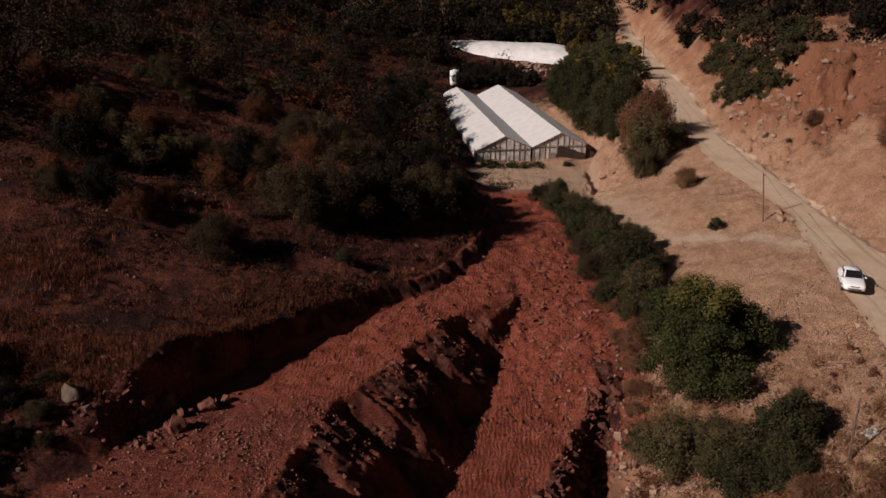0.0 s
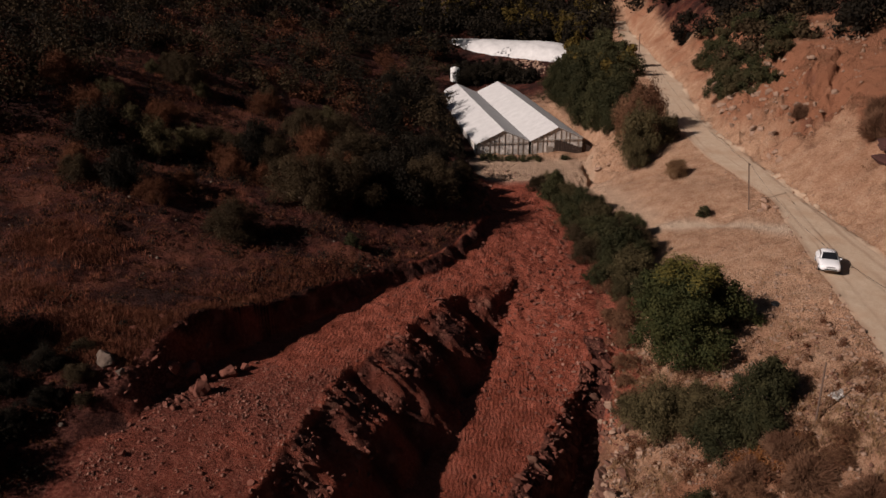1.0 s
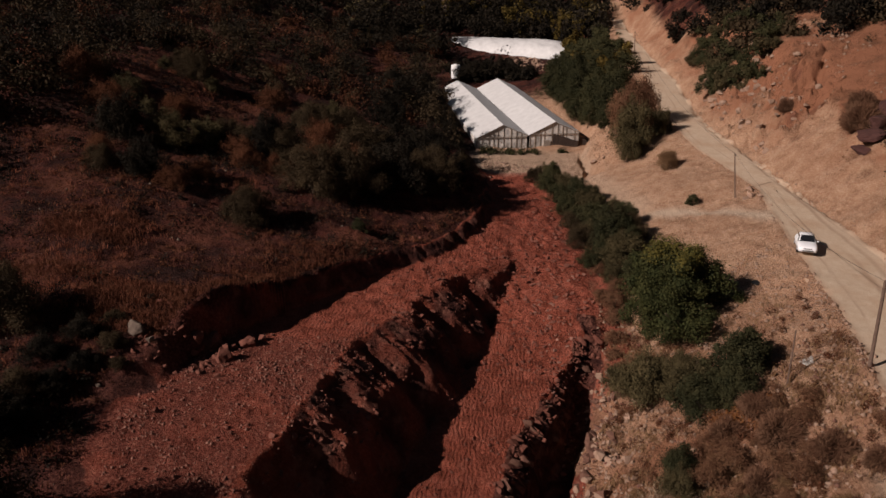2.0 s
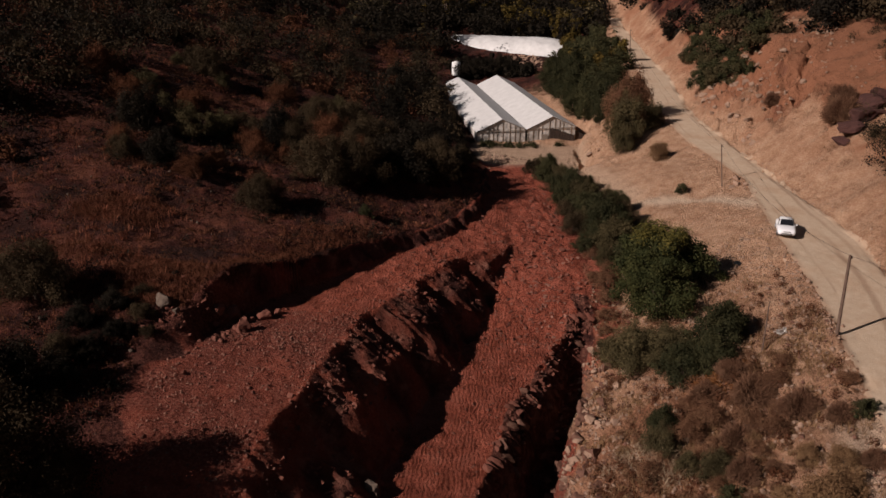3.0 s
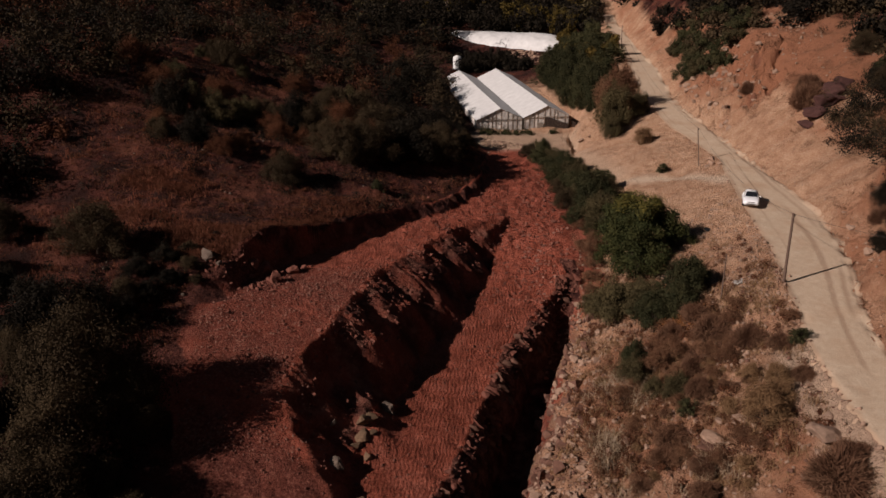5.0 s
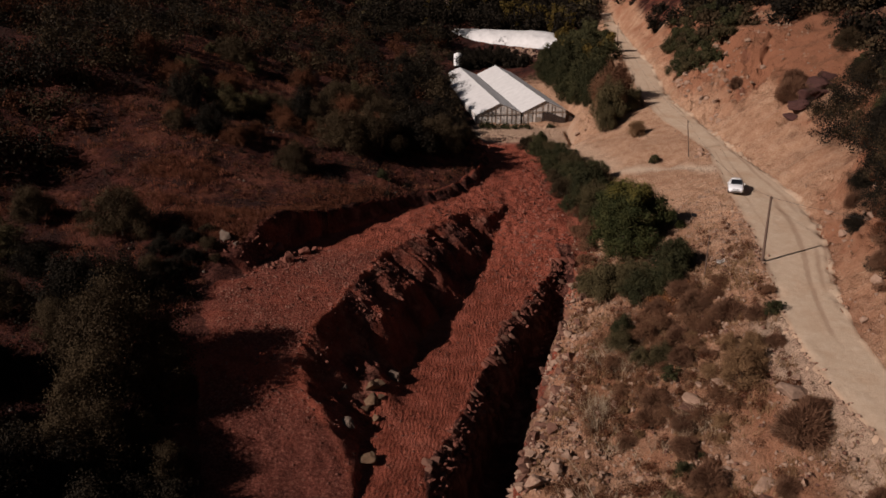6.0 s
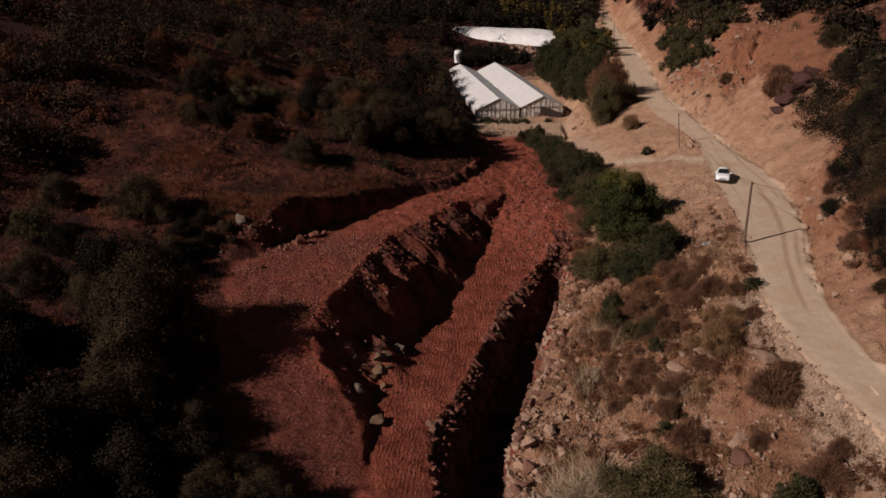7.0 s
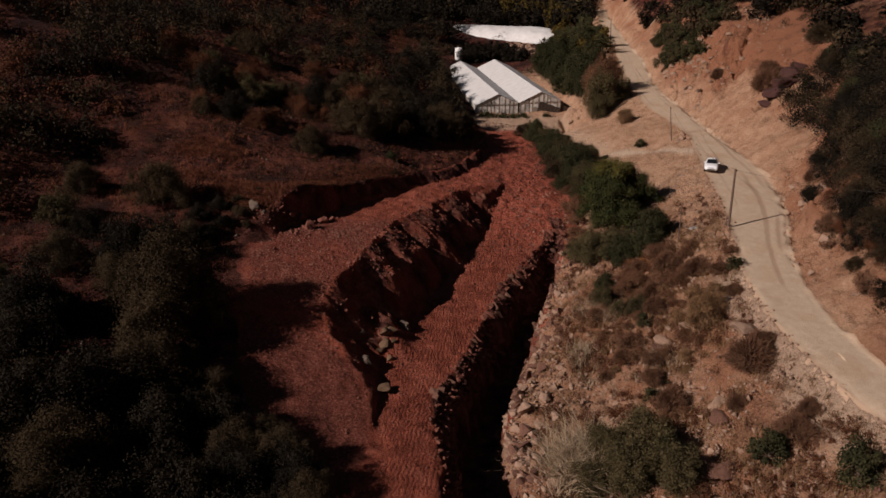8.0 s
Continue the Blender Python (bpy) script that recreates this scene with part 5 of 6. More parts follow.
for k in range(2):
    x0 = k * SPAN
    sheet("roof_panel", [roof_point(x0 - 0.15, -0.25, 2.0), roof_point(x0 + SPAN / 2, -0.25, 4.05), roof_point(x0 + SPAN / 2, LONG, 4.05), roof_point(x0 - 0.15, LONG, 2.0)], PLASTIC, greenhouse, seed=3 + k, label="white film roof slope towards the sun")
    sheet("roof_panel", [roof_point(x0 + SPAN / 2 + 0.02, -0.25, 4.05), roof_point(x0 + SPAN - 0.2, -0.25, 2.0), roof_point(x0 + SPAN - 0.2, LONG, 2.0), roof_point(x0 + SPAN / 2 + 0.02, LONG, 4.05)], PLASTIC, greenhouse, seed=7 + k, label="greyish film roof slope away from the sun")
    for y in (0.0, LONG - 0.3):
        bm = bmesh.new()
        ring = [roof_point(x0 + 0.1, y, -1.2), roof_point(x0 + SPAN - 0.3, y, -1.2), roof_point(x0 + SPAN - 0.3, y, 1.95), roof_point(x0 + SPAN / 2, y, 3.9), roof_point(x0 + 0.1, y, 1.95)]
        front = [bm.verts.new(p) for p in ring]
        back = [bm.verts.new((p[0], p[1] + 0.05, p[2])) for p in ring]
        bm.faces.new(front)
        bm.faces.new(back[::-1])
        for i in range(5):
            bm.faces.new((front[i], back[i], back[(i + 1) % 5], front[(i + 1) % 5]))
        part("gable_wall", bm, FILM, greenhouse, "dusty translucent film gable wall")
    for i in range(10):
        x = x0 + 0.15 + i * (SPAN - 0.5) / 9 + (0.35 * random.uniform(-1, 1) if 0 < i < 9 else 0)
        top = 2.0 + (1 - abs(x - x0 - SPAN / 2) / (SPAN / 2)) * 1.95
        bm = bmesh.new()
        thin = random.uniform(0.018, 0.04)
        box(bm, (x - thin, -0.09, -1.2 + 0.035 * x), (x + thin, -0.01, top + 0.035 * x - 0.05))
        part("post", bm, TIMBER, greenhouse)
    for z in (1.9,):
        bm = bmesh.new()
        box(bm, (x0 + 0.1, -0.2, z + 0.035 * x0 + 0.1), (x0 + SPAN - 0.3, -0.12, z + 0.22 + 0.035 * x0))
        part("rail", bm, TIMBER, greenhouse)
    for side in (0, 1):
        bm = bmesh.new()
        limb(bm, roof_point(x0 + SPAN / 2, -0.2, 4.0), roof_point(x0 + (0.0 if side == 0 else SPAN - 0.2), -0.2, 1.95), 0.045, 0.045)
        part("rafter", bm, TIMBER, greenhouse)
for x in (0.02, 2 * SPAN - 0.3):
    sheet("side_wall", [roof_point(x, 0, -1.4), roof_point(x, LONG, -1.4), roof_point(x, LONG, 1.95), roof_point(x, 0, 1.95)], FILM, greenhouse, 0.05, 0.05, 30, 6, 11, "dusty film side wall")
bm = bmesh.new()
box(bm, (SPAN + 2.6, -0.3, -0.9), (SPAN + 3.8, -0.15, 1.3))
part("door", bm, TIMBER, greenhouse, "grey timber door in the gable")
for i in range(9):  # boards over the sheltered half of the gable
    x = SPAN + 4.3 + i * 0.5
    bm = bmesh.new()
    box(bm, (x, -0.16, -0.8 + 0.05 * random.random()), (x + 0.47, -0.11, 2.35 - 0.17 * i + 0.1 * random.random()))
    part("board", bm, DARK_BOARD, greenhouse, "dark weathered gable board")
bm = bmesh.new()
box(bm, (2 * SPAN - 0.24, 0.2, -1.3), (2 * SPAN + 1.3, 7.0, 1.75))
for vert in bm.verts:
    if vert.co.x > 2 * SPAN + 1 and vert.co.z > 1:
        vert.co.z -= 0.7
part("lean_to", bm, DARK_BOARD, greenhouse, "dark boarded lean-to against the side wall")
greenhouse.matrix_basis = pose(5.3, 118.3, 0.75, 0, 0, 8.5)

tunnel = tagged(new("greenhouse"), "low arched greenhouse with a rumpled white plastic cover behind trees", "greenhouse")
nu, nv, TL = 26, 80, 40.5
u, v = np.meshgrid(np.linspace(0, math.pi, nu), np.linspace(0, 1, nv))
swell = 0.5 + 0.5 * np.sin(np.clip(v * 1.6, 0, 0.5) * math.pi) ** 0.7
co = np.stack([-np.cos(u) * 7.5 * (0.8 + 0.2 * swell), v * TL, np.sin(u) ** 0.8 * 5.2 * swell + 0.3 * fractal(u * 3, v * 14, 4, 5)], -1)
outer, inner = co.reshape(-1, 3), co.reshape(-1, 3) * np.array([0.985, 1, 0.985])
k, m, faces = np.arange(nu * nv).reshape(nv, nu), nu * nv, []
for i in range(nv - 1):
    for j in range(nu - 1):
        q = (int(k[i, j]), int(k[i, j + 1]), int(k[i + 1, j + 1]), int(k[i + 1, j]))
        faces += [q, tuple(m + t for t in q[::-1])]
raw("cover", np.concatenate([outer, inner]).tolist(), faces, PLASTIC, tunnel)
for y in (0.2, TL - 0.2):
    ring = [(7.3 * 0.9 * math.cos(a), y, 2.4 * math.sin(a)) for a in np.linspace(0, math.pi, 16)]
    bm = bmesh.new()
    f = [bm.verts.new(p) for p in ring]
    g = [bm.verts.new((p[0], p[1] + 0.06, p[2])) for p in ring]
    bm.faces.new(f), bm.faces.new(g[::-1])
    for i in range(16):
        bm.faces.new((f[i], g[i], g[(i + 1) % 16], f[(i + 1) % 16]))
    part("end_wall", bm, FILM, tunnel)
tunnel.matrix_basis = pose(37.4, 202.6, 8.8, 0, 0, 58)

tank = tagged(new("water_tank"), "white upright water tank beside the greenhouses", "tank")
bm = bmesh.new()
bmesh.ops.create_cone(bm, cap_ends=True, segments=24, radius1=1.05, radius2=1.05, depth=3.2, matrix=Matrix.Translation((0, 0, 1.6)))
bmesh.ops.bevel(bm, geom=[e for e in bm.edges if e.calc_face_angle(0) > 1], offset=0.12, segments=2, affect="EDGES")
part("body", bm, WHITE_PAINT, tank)
bm = bmesh.new()
bmesh.ops.create_cone(bm, cap_ends=True, segments=20, radius1=0.45, radius2=0.4, depth=0.2, matrix=Matrix.Translation((0, 0, 3.28)))
part("lid", bm, WHITE_PAINT, tank)
tank.matrix_basis = pose(2.6, 174, ground_at(2.6, 174) + 0.2)


# ---- car ----
CAR_PAINT = plain_material("white_car_paint", (0.74, 0.74, 0.73), 0.3, 0, 0.03, 3)
GLASS = plain_material("dark_car_glass", (0.012, 0.013, 0.015), 0.08, 0, 0.1, 2)
RUBBER = plain_material("tyre_rubber", (0.02, 0.02, 0.02), 0.9, 0, 0.2, 8)
RIM = plain_material("alloy_rim", (0.5, 0.5, 0.5), 0.35, 0.9, 0.1, 5)
LAMP_GLASS = plain_material("headlight_glass", (0.45, 0.46, 0.47), 0.15, 0, 0.2, 12)
DARK_TRIM = plain_material("black_trim", (0.03, 0.03, 0.03), 0.6, 0, 0.2, 6)
PLATE = plain_material("number_plate_white", (0.6, 0.6, 0.58), 0.5, 0, 0.05, 5)

car = tagged(new("car"), "white three-box saloon car parked on the dirt road", "car")


def loft(bm, stations):
    """Stations: y, half width low, half width high, z low, z mid, z high. A closed body with rounded shoulders."""
    rings = []
    for y, wl, wh, zl, zm, zh in stations:
        side = [(wl * 0.92, zl), (wl, zl + 0.12), (wl * 1.01, zm), (wh * 0.97, zm + (zh - zm) * 0.7), (wh * 0.85, zh), (wh * 0.35, zh + 0.025)]
        ring = [(x, y, z) for x, z in side] + [(-x, y, z) for x, z in side[::-1]]
        rings.append([bm.verts.new(p) for p in ring])
    for a, b in zip(rings, rings[1:]):
        for i in range(len(a)):
            j = (i + 1) % len(a)
            bm.faces.new((a[i], b[i], b[j], a[j]))
    bm.faces.new(rings[0])
    bm.faces.new(rings[-1][::-1])
    bmesh.ops.recalc_face_normals(bm, faces=bm.faces)


bm = bmesh.new()
loft(bm, [(-2.2, 0.66, 0.6, 0.32, 0.52, 0.6), (-2.08, 0.8, 0.74, 0.26, 0.58, 0.7), (-1.6, 0.86, 0.8, 0.24, 0.66, 0.82), (-0.85, 0.87, 0.83, 0.24, 0.74, 0.94),
          (0.2, 0.87, 0.84, 0.24, 0.78, 0.97), (1.2, 0.87, 0.83, 0.24, 0.8, 0.99), (1.75, 0.85, 0.78, 0.26, 0.8, 1.0), (2.1, 0.78, 0.7, 0.32, 0.72, 0.97), (2.2, 0.66, 0.6, 0.38, 0.62, 0.85)])
part("body", bm, CAR_PAINT, car, smooth_faces=True)
bm = bmesh.new()
loft(bm, [(-0.92, 0.76, 0.66, 0.86, 0.9, 0.93), (-0.25, 0.78, 0.62, 0.86, 1.1, 1.37), (0.1, 0.78, 0.62, 0.86, 1.12, 1.42), (0.75, 0.78, 0.62, 0.86, 1.12, 1.42), (1.05, 0.77, 0.61, 0.86, 1.08, 1.36), (1.62, 0.74, 0.62, 0.86, 0.95, 1.0)])
part("cabin", bm, CAR_PAINT, car, smooth_faces=True)


def pane(name, ring, material, parent, out, thick=0.012):
    bm = bmesh.new()
    o = Vector(out).normalized()
    f = [bm.verts.new(Vector(p) + o * 0.02) for p in ring]
    g = [bm.verts.new(Vector(p) + o * (0.02 - thick)) for p in ring]
    n = len(ring)
    bm.faces.new(f), bm.faces.new(g[::-1])
    for i in range(n):
        bm.faces.new((f[i], g[i], g[(i + 1) % n], f[(i + 1) % n]))
    bmesh.ops.recalc_face_normals(bm, faces=bm.faces)
    return part(name, bm, material, parent)


pane("windshield", [(-0.66, -0.9, 0.965), (0.66, -0.9, 0.965), (0.54, -0.24, 1.4), (-0.54, -0.24, 1.4)], GLASS, car, (0, -0.6, 0.8))
pane("rear_window", [(0.6, 1.58, 1.03), (-0.6, 1.58, 1.03), (-0.52, 1.08, 1.37), (0.52, 1.08, 1.37)], GLASS, car, (0, 0.6, 0.8))
for s in (-1, 1):
    pane("side_window", [(s * 0.755, -0.68, 1.0), (s * 0.755, 0.3, 1.0), (s * 0.655, 0.3, 1.34), (s * 0.64, -0.2, 1.34)], GLASS, car, (s, 0, 0.25))
    pane("side_window", [(s * 0.755, 0.36, 1.0), (s * 0.74, 1.3, 1.0), (s * 0.64, 0.98, 1.32), (s * 0.655, 0.36, 1.34)], GLASS, car, (s, 0, 0.25))
    pane("headlight", [(s * 0.42, -2.18, 0.55), (s * 0.72, -2.1, 0.57), (s * 0.74, -1.95, 0.72), (s * 0.46, -2.06, 0.7)], LAMP_GLASS, car, (s * 0.2, -1, 0.5))
    bm = bmesh.new()
    box(bm, (s * 0.86 if s > 0 else -1.04, -0.72, 0.93), (1.04 if s > 0 else -0.86, -0.58, 1.08))
    bmesh.ops.bevel(bm, geom=bm.edges[:], offset=0.03, segments=2, affect="EDGES")
    part("mirror", bm, CAR_PAINT, car)
    for y in (-1.32, 1.28):
        bm = bmesh.new()
        bmesh.ops.create_cone(bm, cap_ends=True, segments=22, radius1=0.31, radius2=0.31, depth=0.2, matrix=Matrix.Translation((s * 0.79, y, 0.31)) @ Matrix.Rotation(math.pi / 2, 4, "Y"))
        bmesh.ops.bevel(bm, geom=[e for e in bm.edges if e.calc_face_angle(0) > 1], offset=0.03, segments=2, affect="EDGES")
        tyre = part("wheel", bm, RUBBER, car, "black rubber tyre")
        bm = bmesh.new()
        bmesh.ops.create_cone(bm, cap_ends=True, segments=18, radius1=0.2, radius2=0.17, depth=0.05, matrix=Matrix.Translation((s * 0.895, y, 0.31)) @ Matrix.Rotation(s * math.pi / 2, 4, "Y"))
        part("rim", bm, RIM, tyre)
for name, lo, hi, material in (("grille", (-0.36, -2.225, 0.56), (0.36, -2.16, 0.62), DARK_TRIM), ("air_intake", (-0.5, -2.225, 0.34), (0.5, -2.15, 0.43), DARK_TRIM), ("number_plate", (-0.26, -2.235, 0.455), (0.26, -2.19, 0.55), PLATE)):
    bm = bmesh.new()
    box(bm, lo, hi)
    part(name, bm, material, car)
car_x, car_y = 34.2, 58.9
car.matrix_basis = pose(car_x, car_y, ground_at(car_x, car_y) + 0.06, -2.2, 0, -20) @ Matrix.Diagonal((0.98, 1.0, 1.02, 1))

# ---- poles, wire, post ----
WIRE = plain_material("dark_cable", (0.04, 0.035, 0.03), 0.7)


def pole(x, y, height, lean=(0, 0), radius=0.14, arm=True):
    p = tagged(new("utility_pole"), "weathered brown wooden utility pole at the road's edge", "pole", "poles along the road")
    bm = bmesh.new()
    limb(bm, (0, 0, -0.8), (lean[0], lean[1], height), radius, radius * 0.72, 12)
    part("shaft", bm, POLE_WOOD, p)
    bm = bmesh.new()
    limb(bm, (lean[0] - 0.02, lean[1], height - 0.25), (lean[0] + 0.16, lean[1], height - 0.25), 0.025, 0.025, 6)
    limb(bm, (lean[0] + 0.15, lean[1], height - 0.27), (lean[0] + 0.15, lean[1], height - 0.1), 0.045, 0.03, 8)
    part("insulator", bm, DARK_TRIM, p)
    z = ground_at(x, y)
    p.matrix_basis = pose(x, y, z)
    return Vector((x + lean[0] + 0.15, y + lean[1], z + height - 0.12))


def cable(a, b, sag):
    """One hanging tube from pole to pole."""
    bm = bmesh.new()
    points = [a.lerp(b, t) - Vector((0, 0, 4 * sag * t * (1 - t))) for t in np.linspace(0, 1, 25)]
    side = (b - a).cross(Vector((0, 0, 1))).normalized() * 0.014
    up = Vector((0, 0, 0.014))
    rings = [[bm.verts.new(p + side * math.cos(k * math.tau / 5) + up * math.sin(k * math.tau / 5)) for k in range(5)] for p in points]
    for r, q in zip(rings, rings[1:]):
        for k in range(5):
            bm.faces.new((r[k], r[(k + 1) % 5], q[(k + 1) % 5], q[k]))
    tagged(part("cable", bm, WIRE), "thin dark cable sagging between the poles", "cable")


tops = [pole(38.6, 8.5, 7.0), pole(28.9, 37.1, 6.2, (0.05, 0.25)), pole(33.9, 76.2, 5.2, (-0.75, 0), 0.085), pole(40.0, 154, 6.6, (-0.3, 0), 0.1)]
for a, b, sag in zip(tops, tops[1:], (0.9, 1.5, 2.4)):
    cable(a, b, sag)
bm = bmesh.new()
limb(bm, (0, 0, -0.5), (0.05, 0.1, 4.3), 0.075, 0.05, 9)
post = part("post", bm, POLE_WOOD)
tagged(post, "thin leaning wooden post on the slope beside the road", "post").matrix_basis = pose(24.1, 38.4, ground_at(24.1, 38.4))

# ---- rubbish and oddments ----
bm = bmesh.new()
bmesh.ops.create_grid(bm, x_segments=14, y_segments=10, size=0.5)
for vert in bm.verts:
    vert.co.z = 0.1 + 0.35 * noise.noise(vert.co * 5) + 0.15 * noise.noise(vert.co * 13)
bmesh.ops.solidify(bm, geom=bm.faces[:], thickness=0.02)
rag = part("plastic_sheet", bm, FILM)
tagged(rag, "crumpled white plastic sheet lying on the slope", "rubbish").matrix_basis = pose(26.5, 40.1, ground_at(26.5, 40.1), 0, 0, 30) @ Matrix.Diagonal((2.0, 0.8, 0.45, 1))
bm = bmesh.new()
bmesh.ops.create_cone(bm, cap_ends=False, segments=22, radius1=0.46, radius2=0.46, depth=0.24)
inner = bmesh.ops.create_cone(bm, cap_ends=False, segments=22, radius1=0.27, radius2=0.27, depth=0.24)
bmesh.ops.bridge_loops(bm, edges=[e for e in bm.edges if e.is_boundary and e.verts[0].co.z > 0])
bmesh.ops.bridge_loops(bm, edges=[e for e in bm.edges if e.is_boundary and e.verts[0].co.z < 0])
tyre = part("old_tyre", bm, RUBBER)
tagged(tyre, "discarded black tyre lying on bare tan soil", "tyre").matrix_basis = pose(28.1, 54.7, ground_at(28.1, 54.7) + 0.1, 4, -6, 0) @ Matrix.Diagonal((0.8, 0.8, 0.8, 1))


# ---- reeds, grass, low scrub and gravel ----
def blades(name, places, tuft, height, width, material, label, seed, spread_out=0.35, droop=0.25):
    rng = np.random.default_rng(seed)
    n = len(places)
    z = land(places[:, 0], places[:, 1])
    base = np.repeat(np.column_stack([places, z - 0.05]), tuft, 0)
    m = n * tuft
    base[:, :2] += rng.normal(size=(m, 2)) * spread_out * 0.5
    a = rng.uniform(0, math.tau, m)
    tall = np.repeat(height * rng.uniform(0.5, 1.25, n), tuft) * rng.uniform(0.6, 1.1, m)
    side = np.column_stack([np.cos(a), np.sin(a), 0 * a]) * width * rng.uniform(0.6, 1.4, m)[:, None]
    tip = base + np.column_stack([rng.normal(size=(m, 2)) * droop * tall[:, None], tall])
    mid = base + (tip - base) * np.array([0.35, 0.35, 0.6])
    co = np.stack([base - side, base + side, mid + side * 0.7, mid - side * 0.7, mid - side * 0.7, mid + side * 0.7, tip + side * 0.1, tip - side * 0.1], 1).reshape(-1, 3)
    return tagged(new(name, quads_mesh(name, co, material)), label, "plants", kind="stuff")


def scatter(n, x0, x1, y0, y1, keep, seed):
    rng = np.random.default_rng(seed)
    p = np.column_stack([rng.uniform(x0, x1, n), rng.uniform(y0, y1, n)])
    return p[keep(p[:, 0], p[:, 1], rng.uniform(0, 1, n))]


def on_left(x, y):
    return (x < line_at("left bank crest", y)[0] - 0.3)


def on_creek_slope(x, y):
    return (x > line_at("ditch lip", y)[0] + 0.8) & (x < line_at("road left", y)[0] - 0.6)


def bare(x, y):
    return 1 - 0.85 * smooth(36, 44, y) * smooth(20, 22.5, x)


tall_grass = scatter(30000, -60, 6, 8, 110, lambda x, y, r: on_left(x, y) & (r < smooth(0.0, 0.45, fractal(x / 7, y / 4, 3, 101)) * (0.3 + 0.7 * ((y > 40) & (y < 58) | (y > 84) & (y < 95) & (x > -33) & (x < -18)))), 1)
blades("tall_dry_grass", tall_grass[::2], 12, 0.62, 0.02, RUST_GRASS, "tall stands of dry russet grass on the hillside", 2)
field = scatter(26000, -36, -8, 40, 62, lambda x, y, r: on_left(x, y) & (r < smooth(-0.2, 0.4, fractal(x / 8, y / 3, 3, 127)) * smooth(62, 54, y)), 39)
blades("field_dry_grass", field, 7, 0.4, 0.02, FIELD_GRASS, "golden-brown dry grass on the open field", 40, 0.5, 0.5)
short_grass = scatter(26000, -60, 6, 8, 110, lambda x, y, r: on_left(x, y) & (r < 0.25 + 0.75 * smooth(-0.5, 0.5, fractal(x / 4, y / 4, 3, 103))), 3)
blades("short_dry_grass", short_grass, 5, 0.28, 0.04, RUSSET, "short dead brown grass on the hillside", 4, 0.5, 0.6)
slope_grass = scatter(22000, 6, 34, -4, 60, lambda x, y, r: on_creek_slope(x, y) & (r < bare(x, y) * smooth(-0.3, 0.5, fractal(x / 3, y / 3, 3, 105))), 5)
blades("slope_dry_grass", slope_grass, 6, 0.5, 0.028, STRAW, "dry straw grass between stones under the road", 6, 0.5, 0.5)
hill_grass = scatter(9000, 34, 72, 15, 130, lambda x, y, r: (x > line_at("cutting foot", y)[0]) & (r < smooth(-0.2, 0.5, fractal(x / 4, y / 4, 3, 107))), 7)
blades("hill_dry_grass", hill_grass, 5, 0.4, 0.035, BROWN, "dry brown grass on the cutting above the road", 8, 0.5, 0.5)
twigs = scatter(1500, 10.5, 19, 18, 33, lambda x, y, r: (x > line_at("ditch lip", y)[0] + 2) & (r < smooth(-0.1, 0.5, fractal(x / 3, y / 3, 3, 117))), 35)
blades("dead_stalks", twigs, 7, 1.0, 0.02, REED, "pale dead stalks leaning over the rocky slope", 36, 0.5, 0.7)
reeds = scatter(200, 6.6, 10.2, 6, 12, lambda x, y, r: r < 1, 9)
blades("reeds", reeds, 9, 2.4, 0.035, REED, "pale arching dry reeds at the ditch", 10, 0.4, 0.8)


def low_scrub(name, places, leaves, radius, size, material, label, seed):
    rng = np.random.default_rng(seed)
    z = land(places[:, 0], places[:, 1])
    radii = radius * rng.uniform(0.5, 1.5, len(places))
    centres = np.column_stack([places, z + radii * 0.35])
    co = leaf_cloud(rng, centres, radii, leaves, size)
    return tagged(new(name, quads_mesh(name, co, material)), label, "plants", kind="stuff")


scrub = scatter(7200, -75, 4, 5, 170, lambda x, y, r: on_left(x, y) & (r < smooth(-0.45, 0.35, fractal(x / 8, y / 8, 3, 111))), 11)
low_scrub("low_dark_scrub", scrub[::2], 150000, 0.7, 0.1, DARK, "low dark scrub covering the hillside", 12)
low_scrub("low_brown_scrub", scrub[1::2], 110000, 0.5, 0.085, RUSSET, "low russet-brown scrub covering the hillside", 13)
scrub = scatter(5200, 6, 34, -4, 60, lambda x, y, r: on_creek_slope(x, y) & (r < bare(x, y) * smooth(-0.2, 0.4, fractal(x / 4, y / 4, 3, 113))), 14)
low_scrub("slope_brown_scrub", scrub[::2], 80000, 0.42, 0.06, BROWN, "low brown twiggy scrub on the rocky slope", 15)
low_scrub("slope_russet_scrub", scrub[1::2], 70000, 0.36, 0.07, RUSSET, "low russet scrub on the rocky slope", 16)
low_scrub("orange_ground_leaves", scatter(60, 18, 22.4, 35.4, 37.4, lambda x, y, r: r < 1, 33), 3600, 0.4, 0.09, ORANGE, "patch of bright orange dry leaves under the bushes", 34)
low_scrub("gable_weeds", scatter(70, 6, 22, 114.6, 117.4, lambda x, y, r: (y > 113.4 + 0.15 * x) & (r < 0.8), 43), 9000, 0.55, 0.09, GREEN, "dark green weeds along the greenhouse gables", 44)
scrub = scatter(2600, 34, 80, 12, 200, lambda x, y, r: (x > line_at("cutting foot", y)[0] + 0.5) & ((y < 42) | (x > line_at("cutting crest", y)[0] + 2)) & (r < smooth(-0.1, 0.5, fractal(x / 6, y / 6, 3, 115))), 17)
low_scrub("hill_scrub", scrub, 70000, 0.6, 0.1, OLIVE, "low olive scrub above the road", 18)


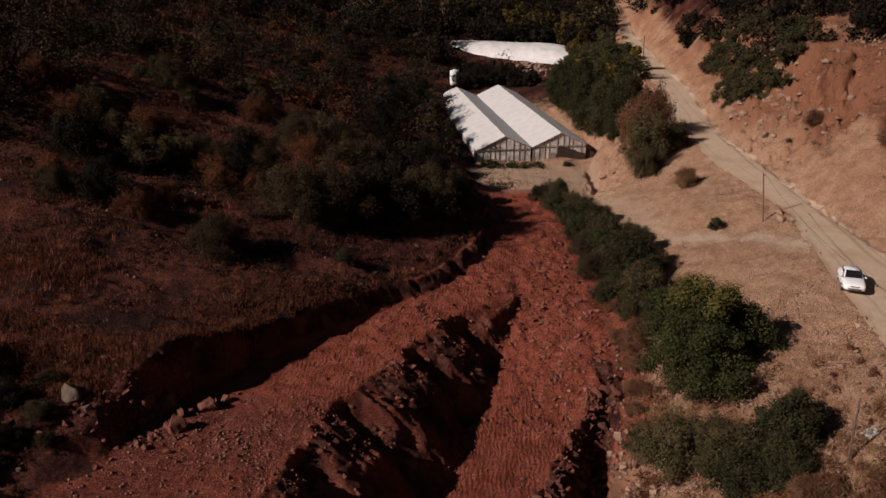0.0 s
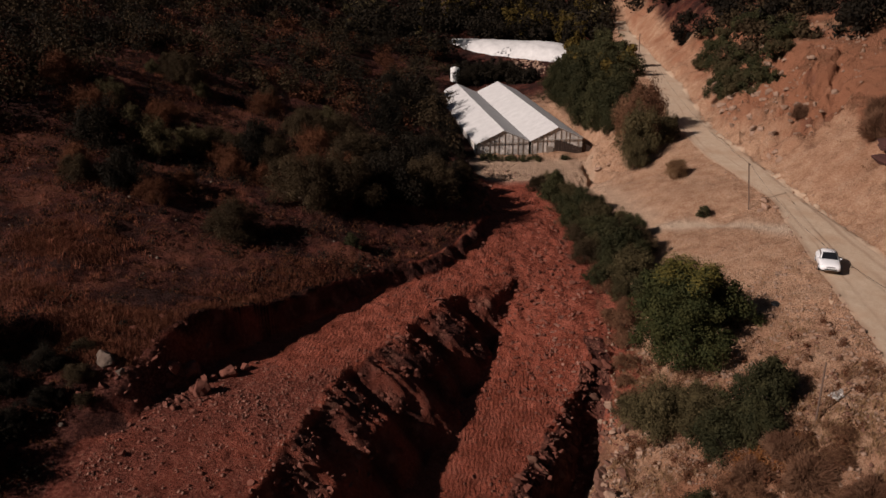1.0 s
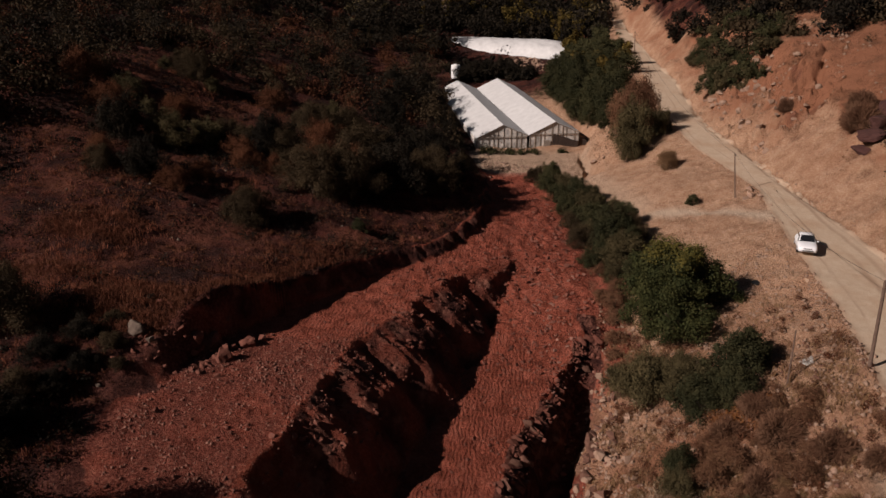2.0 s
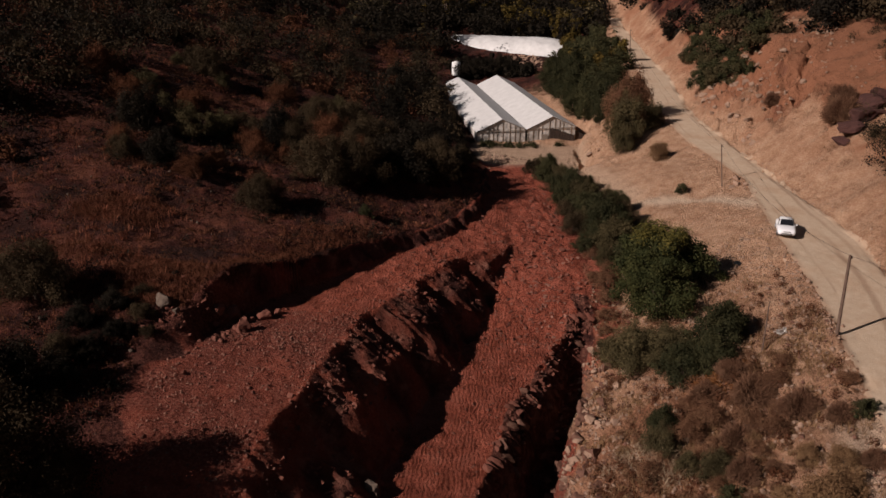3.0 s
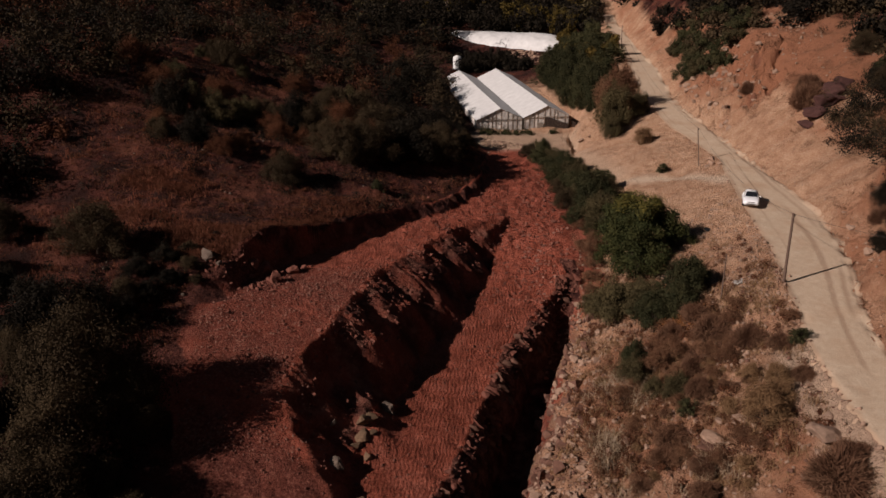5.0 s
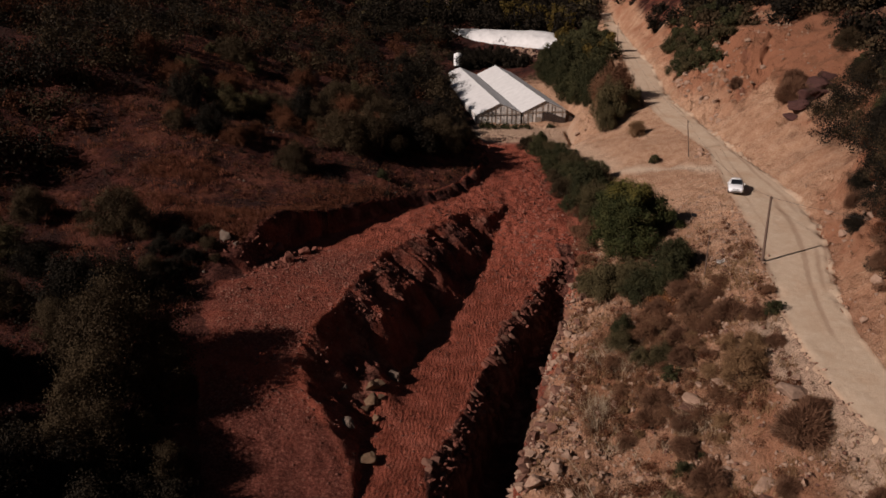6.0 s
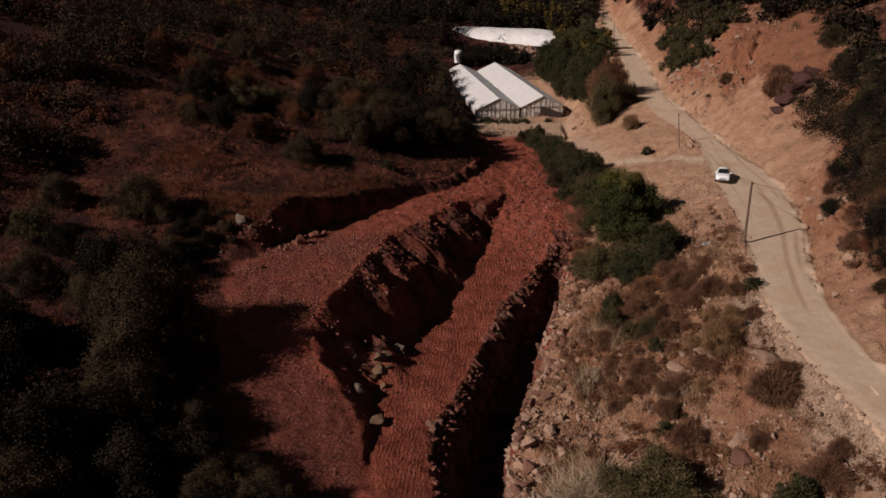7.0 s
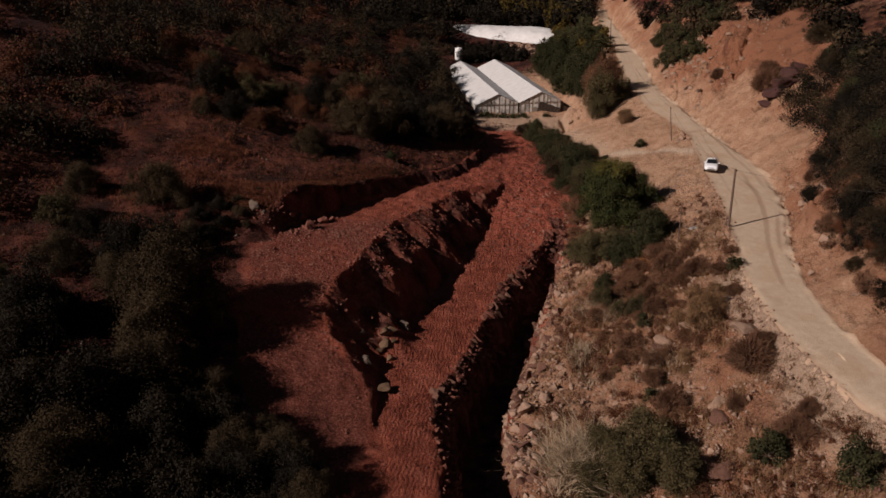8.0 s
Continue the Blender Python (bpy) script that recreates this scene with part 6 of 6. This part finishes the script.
def gravel(name, places, low, high, material, label, seed):
    """Small angular stones, one six-cornered lump each."""
    rng = np.random.default_rng(seed)
    n = len(places)
    z = land(places[:, 0], places[:, 1])
    s = low + (high - low) * rng.uniform(0, 1, n) ** 3
    d = np.array([(1, 0, 0), (0, 1, 0), (-1, 0, 0), (0, -1, 0), (0.2, 0.1, 0.8), (0, 0, -0.8)])
    a = rng.uniform(0, math.tau, n)
    rot = np.stack([np.stack([np.cos(a), -np.sin(a)], -1), np.stack([np.sin(a), np.cos(a)], -1)], 1)
    pts = d[None] * s[:, None, None] * rng.uniform(0.35, 0.65, (n, 6, 1)) + rng.normal(size=(n, 6, 3)) * s[:, None, None] * 0.09
    pts[..., :2] = np.einsum("nij,nkj->nki", rot, pts[..., :2])
    pts += np.column_stack([places, z + s * 0.12])[:, None]
    tri = np.array([(0, 1, 4), (1, 2, 4), (2, 3, 4), (3, 0, 4), (1, 0, 5), (2, 1, 5), (3, 2, 5), (0, 3, 5)])
    faces = (np.arange(n)[:, None, None] * 6 + tri[None]).reshape(-1, 3)
    me = bpy.data.meshes.new(name)
    me.vertices.add(n * 6)
    me.vertices.foreach_set("co", pts.ravel())
    me.loops.add(faces.size)
    me.loops.foreach_set("vertex_index", faces.ravel())
    me.polygons.add(len(faces))
    me.polygons.foreach_set("loop_start", np.arange(0, faces.size, 3))
    me.update(calc_edges=True)
    me.materials.append(material)
    return tagged(new(name, me), label, "stones", kind="stuff")


on_slope = scatter(22000, 3, 34, -4, 60, lambda x, y, r: (x > line_at("ditch lip", y)[0] - 0.6) & (x < line_at("road left", y)[0] + 0.2) & (r < 0.25 + smooth(-0.3, 0.5, fractal(x / 3, y / 3, 3, 121))), 21)
gravel("slope_gravel", on_slope, 0.07, 0.5, ROCK, "loose tan stones and gravel on the slope", 22)
dark_slope = scatter(9000, 3, 34, -4, 48, lambda x, y, r: (x > line_at("ditch lip", y)[0] - 0.6) & (x < line_at("road left", y)[0] - 0.4) & (r < 0.2 + smooth(-0.3, 0.5, fractal(x / 3, y / 3, 3, 125))), 37)
gravel("slope_brown_gravel", dark_slope, 0.07, 0.45, BROWN_ROCK, "loose brown stones on the slope", 38)
on_bench = scatter(30000, -26, 15, 2, 95, lambda x, y, r: (x > line_at("left bank toe", y)[0]) & (x < line_at("ditch near toe", y)[0]) & (r < 0.15 + smooth(0.0, 0.7, fractal(x / 4, y / 4, 3, 123))), 23)
gravel("bench_gravel", on_bench, 0.06, 0.34, RED_ROCK, "red-brown stones strewn over the excavated benches", 24)
pale = scatter(14000, -25, -7, 20, 46, lambda x, y, r: (x > line_at("left bank toe", y)[0]) & (x < line_at("upper bench edge", y)[0] + 2) & (r < 0.15 + 0.6 * smooth(-0.4, 0.5, fractal(x / 4, y / 4, 3, 91)) * smooth(50, 42, y)), 25)
gravel("pale_gravel", pale, 0.05, 0.25, PALE_RED_ROCK, "broken reddish stone on the end of the upper bench", 26)
left_stones = scatter(350, -50, -4, 8, 80, lambda x, y, r: on_left(x, y), 27)
gravel("hillside_stones", left_stones, 0.08, 0.4, GREY_ROCK, "scattered pale stones on the dark hillside", 28)
road_edge = scatter(4000, 23, 42, 0, 110, lambda x, y, r: (np.abs(x - line_at("road left", y)[0]) < 0.7) | (np.abs(x - line_at("road right", y)[0]) < 0.6), 29)
gravel("road_edge_stones", road_edge, 0.08, 0.38, ROCK, "stones pushed to the edges of the road", 30)
cut_stones = scatter(5000, 36, 60, 10, 125, lambda x, y, r: (x > line_at("road right", y)[0] + 0.5) & ((y < 54) | (y > 88) | (x > 49)) & (r < 0.12 + smooth(0.0, 0.6, fractal(x / 4, y / 4, 3, 131))), 31)
gravel("cutting_stones", cut_stones, 0.12, 0.6, ROCK, "broken rock on the cutting above the road", 32)
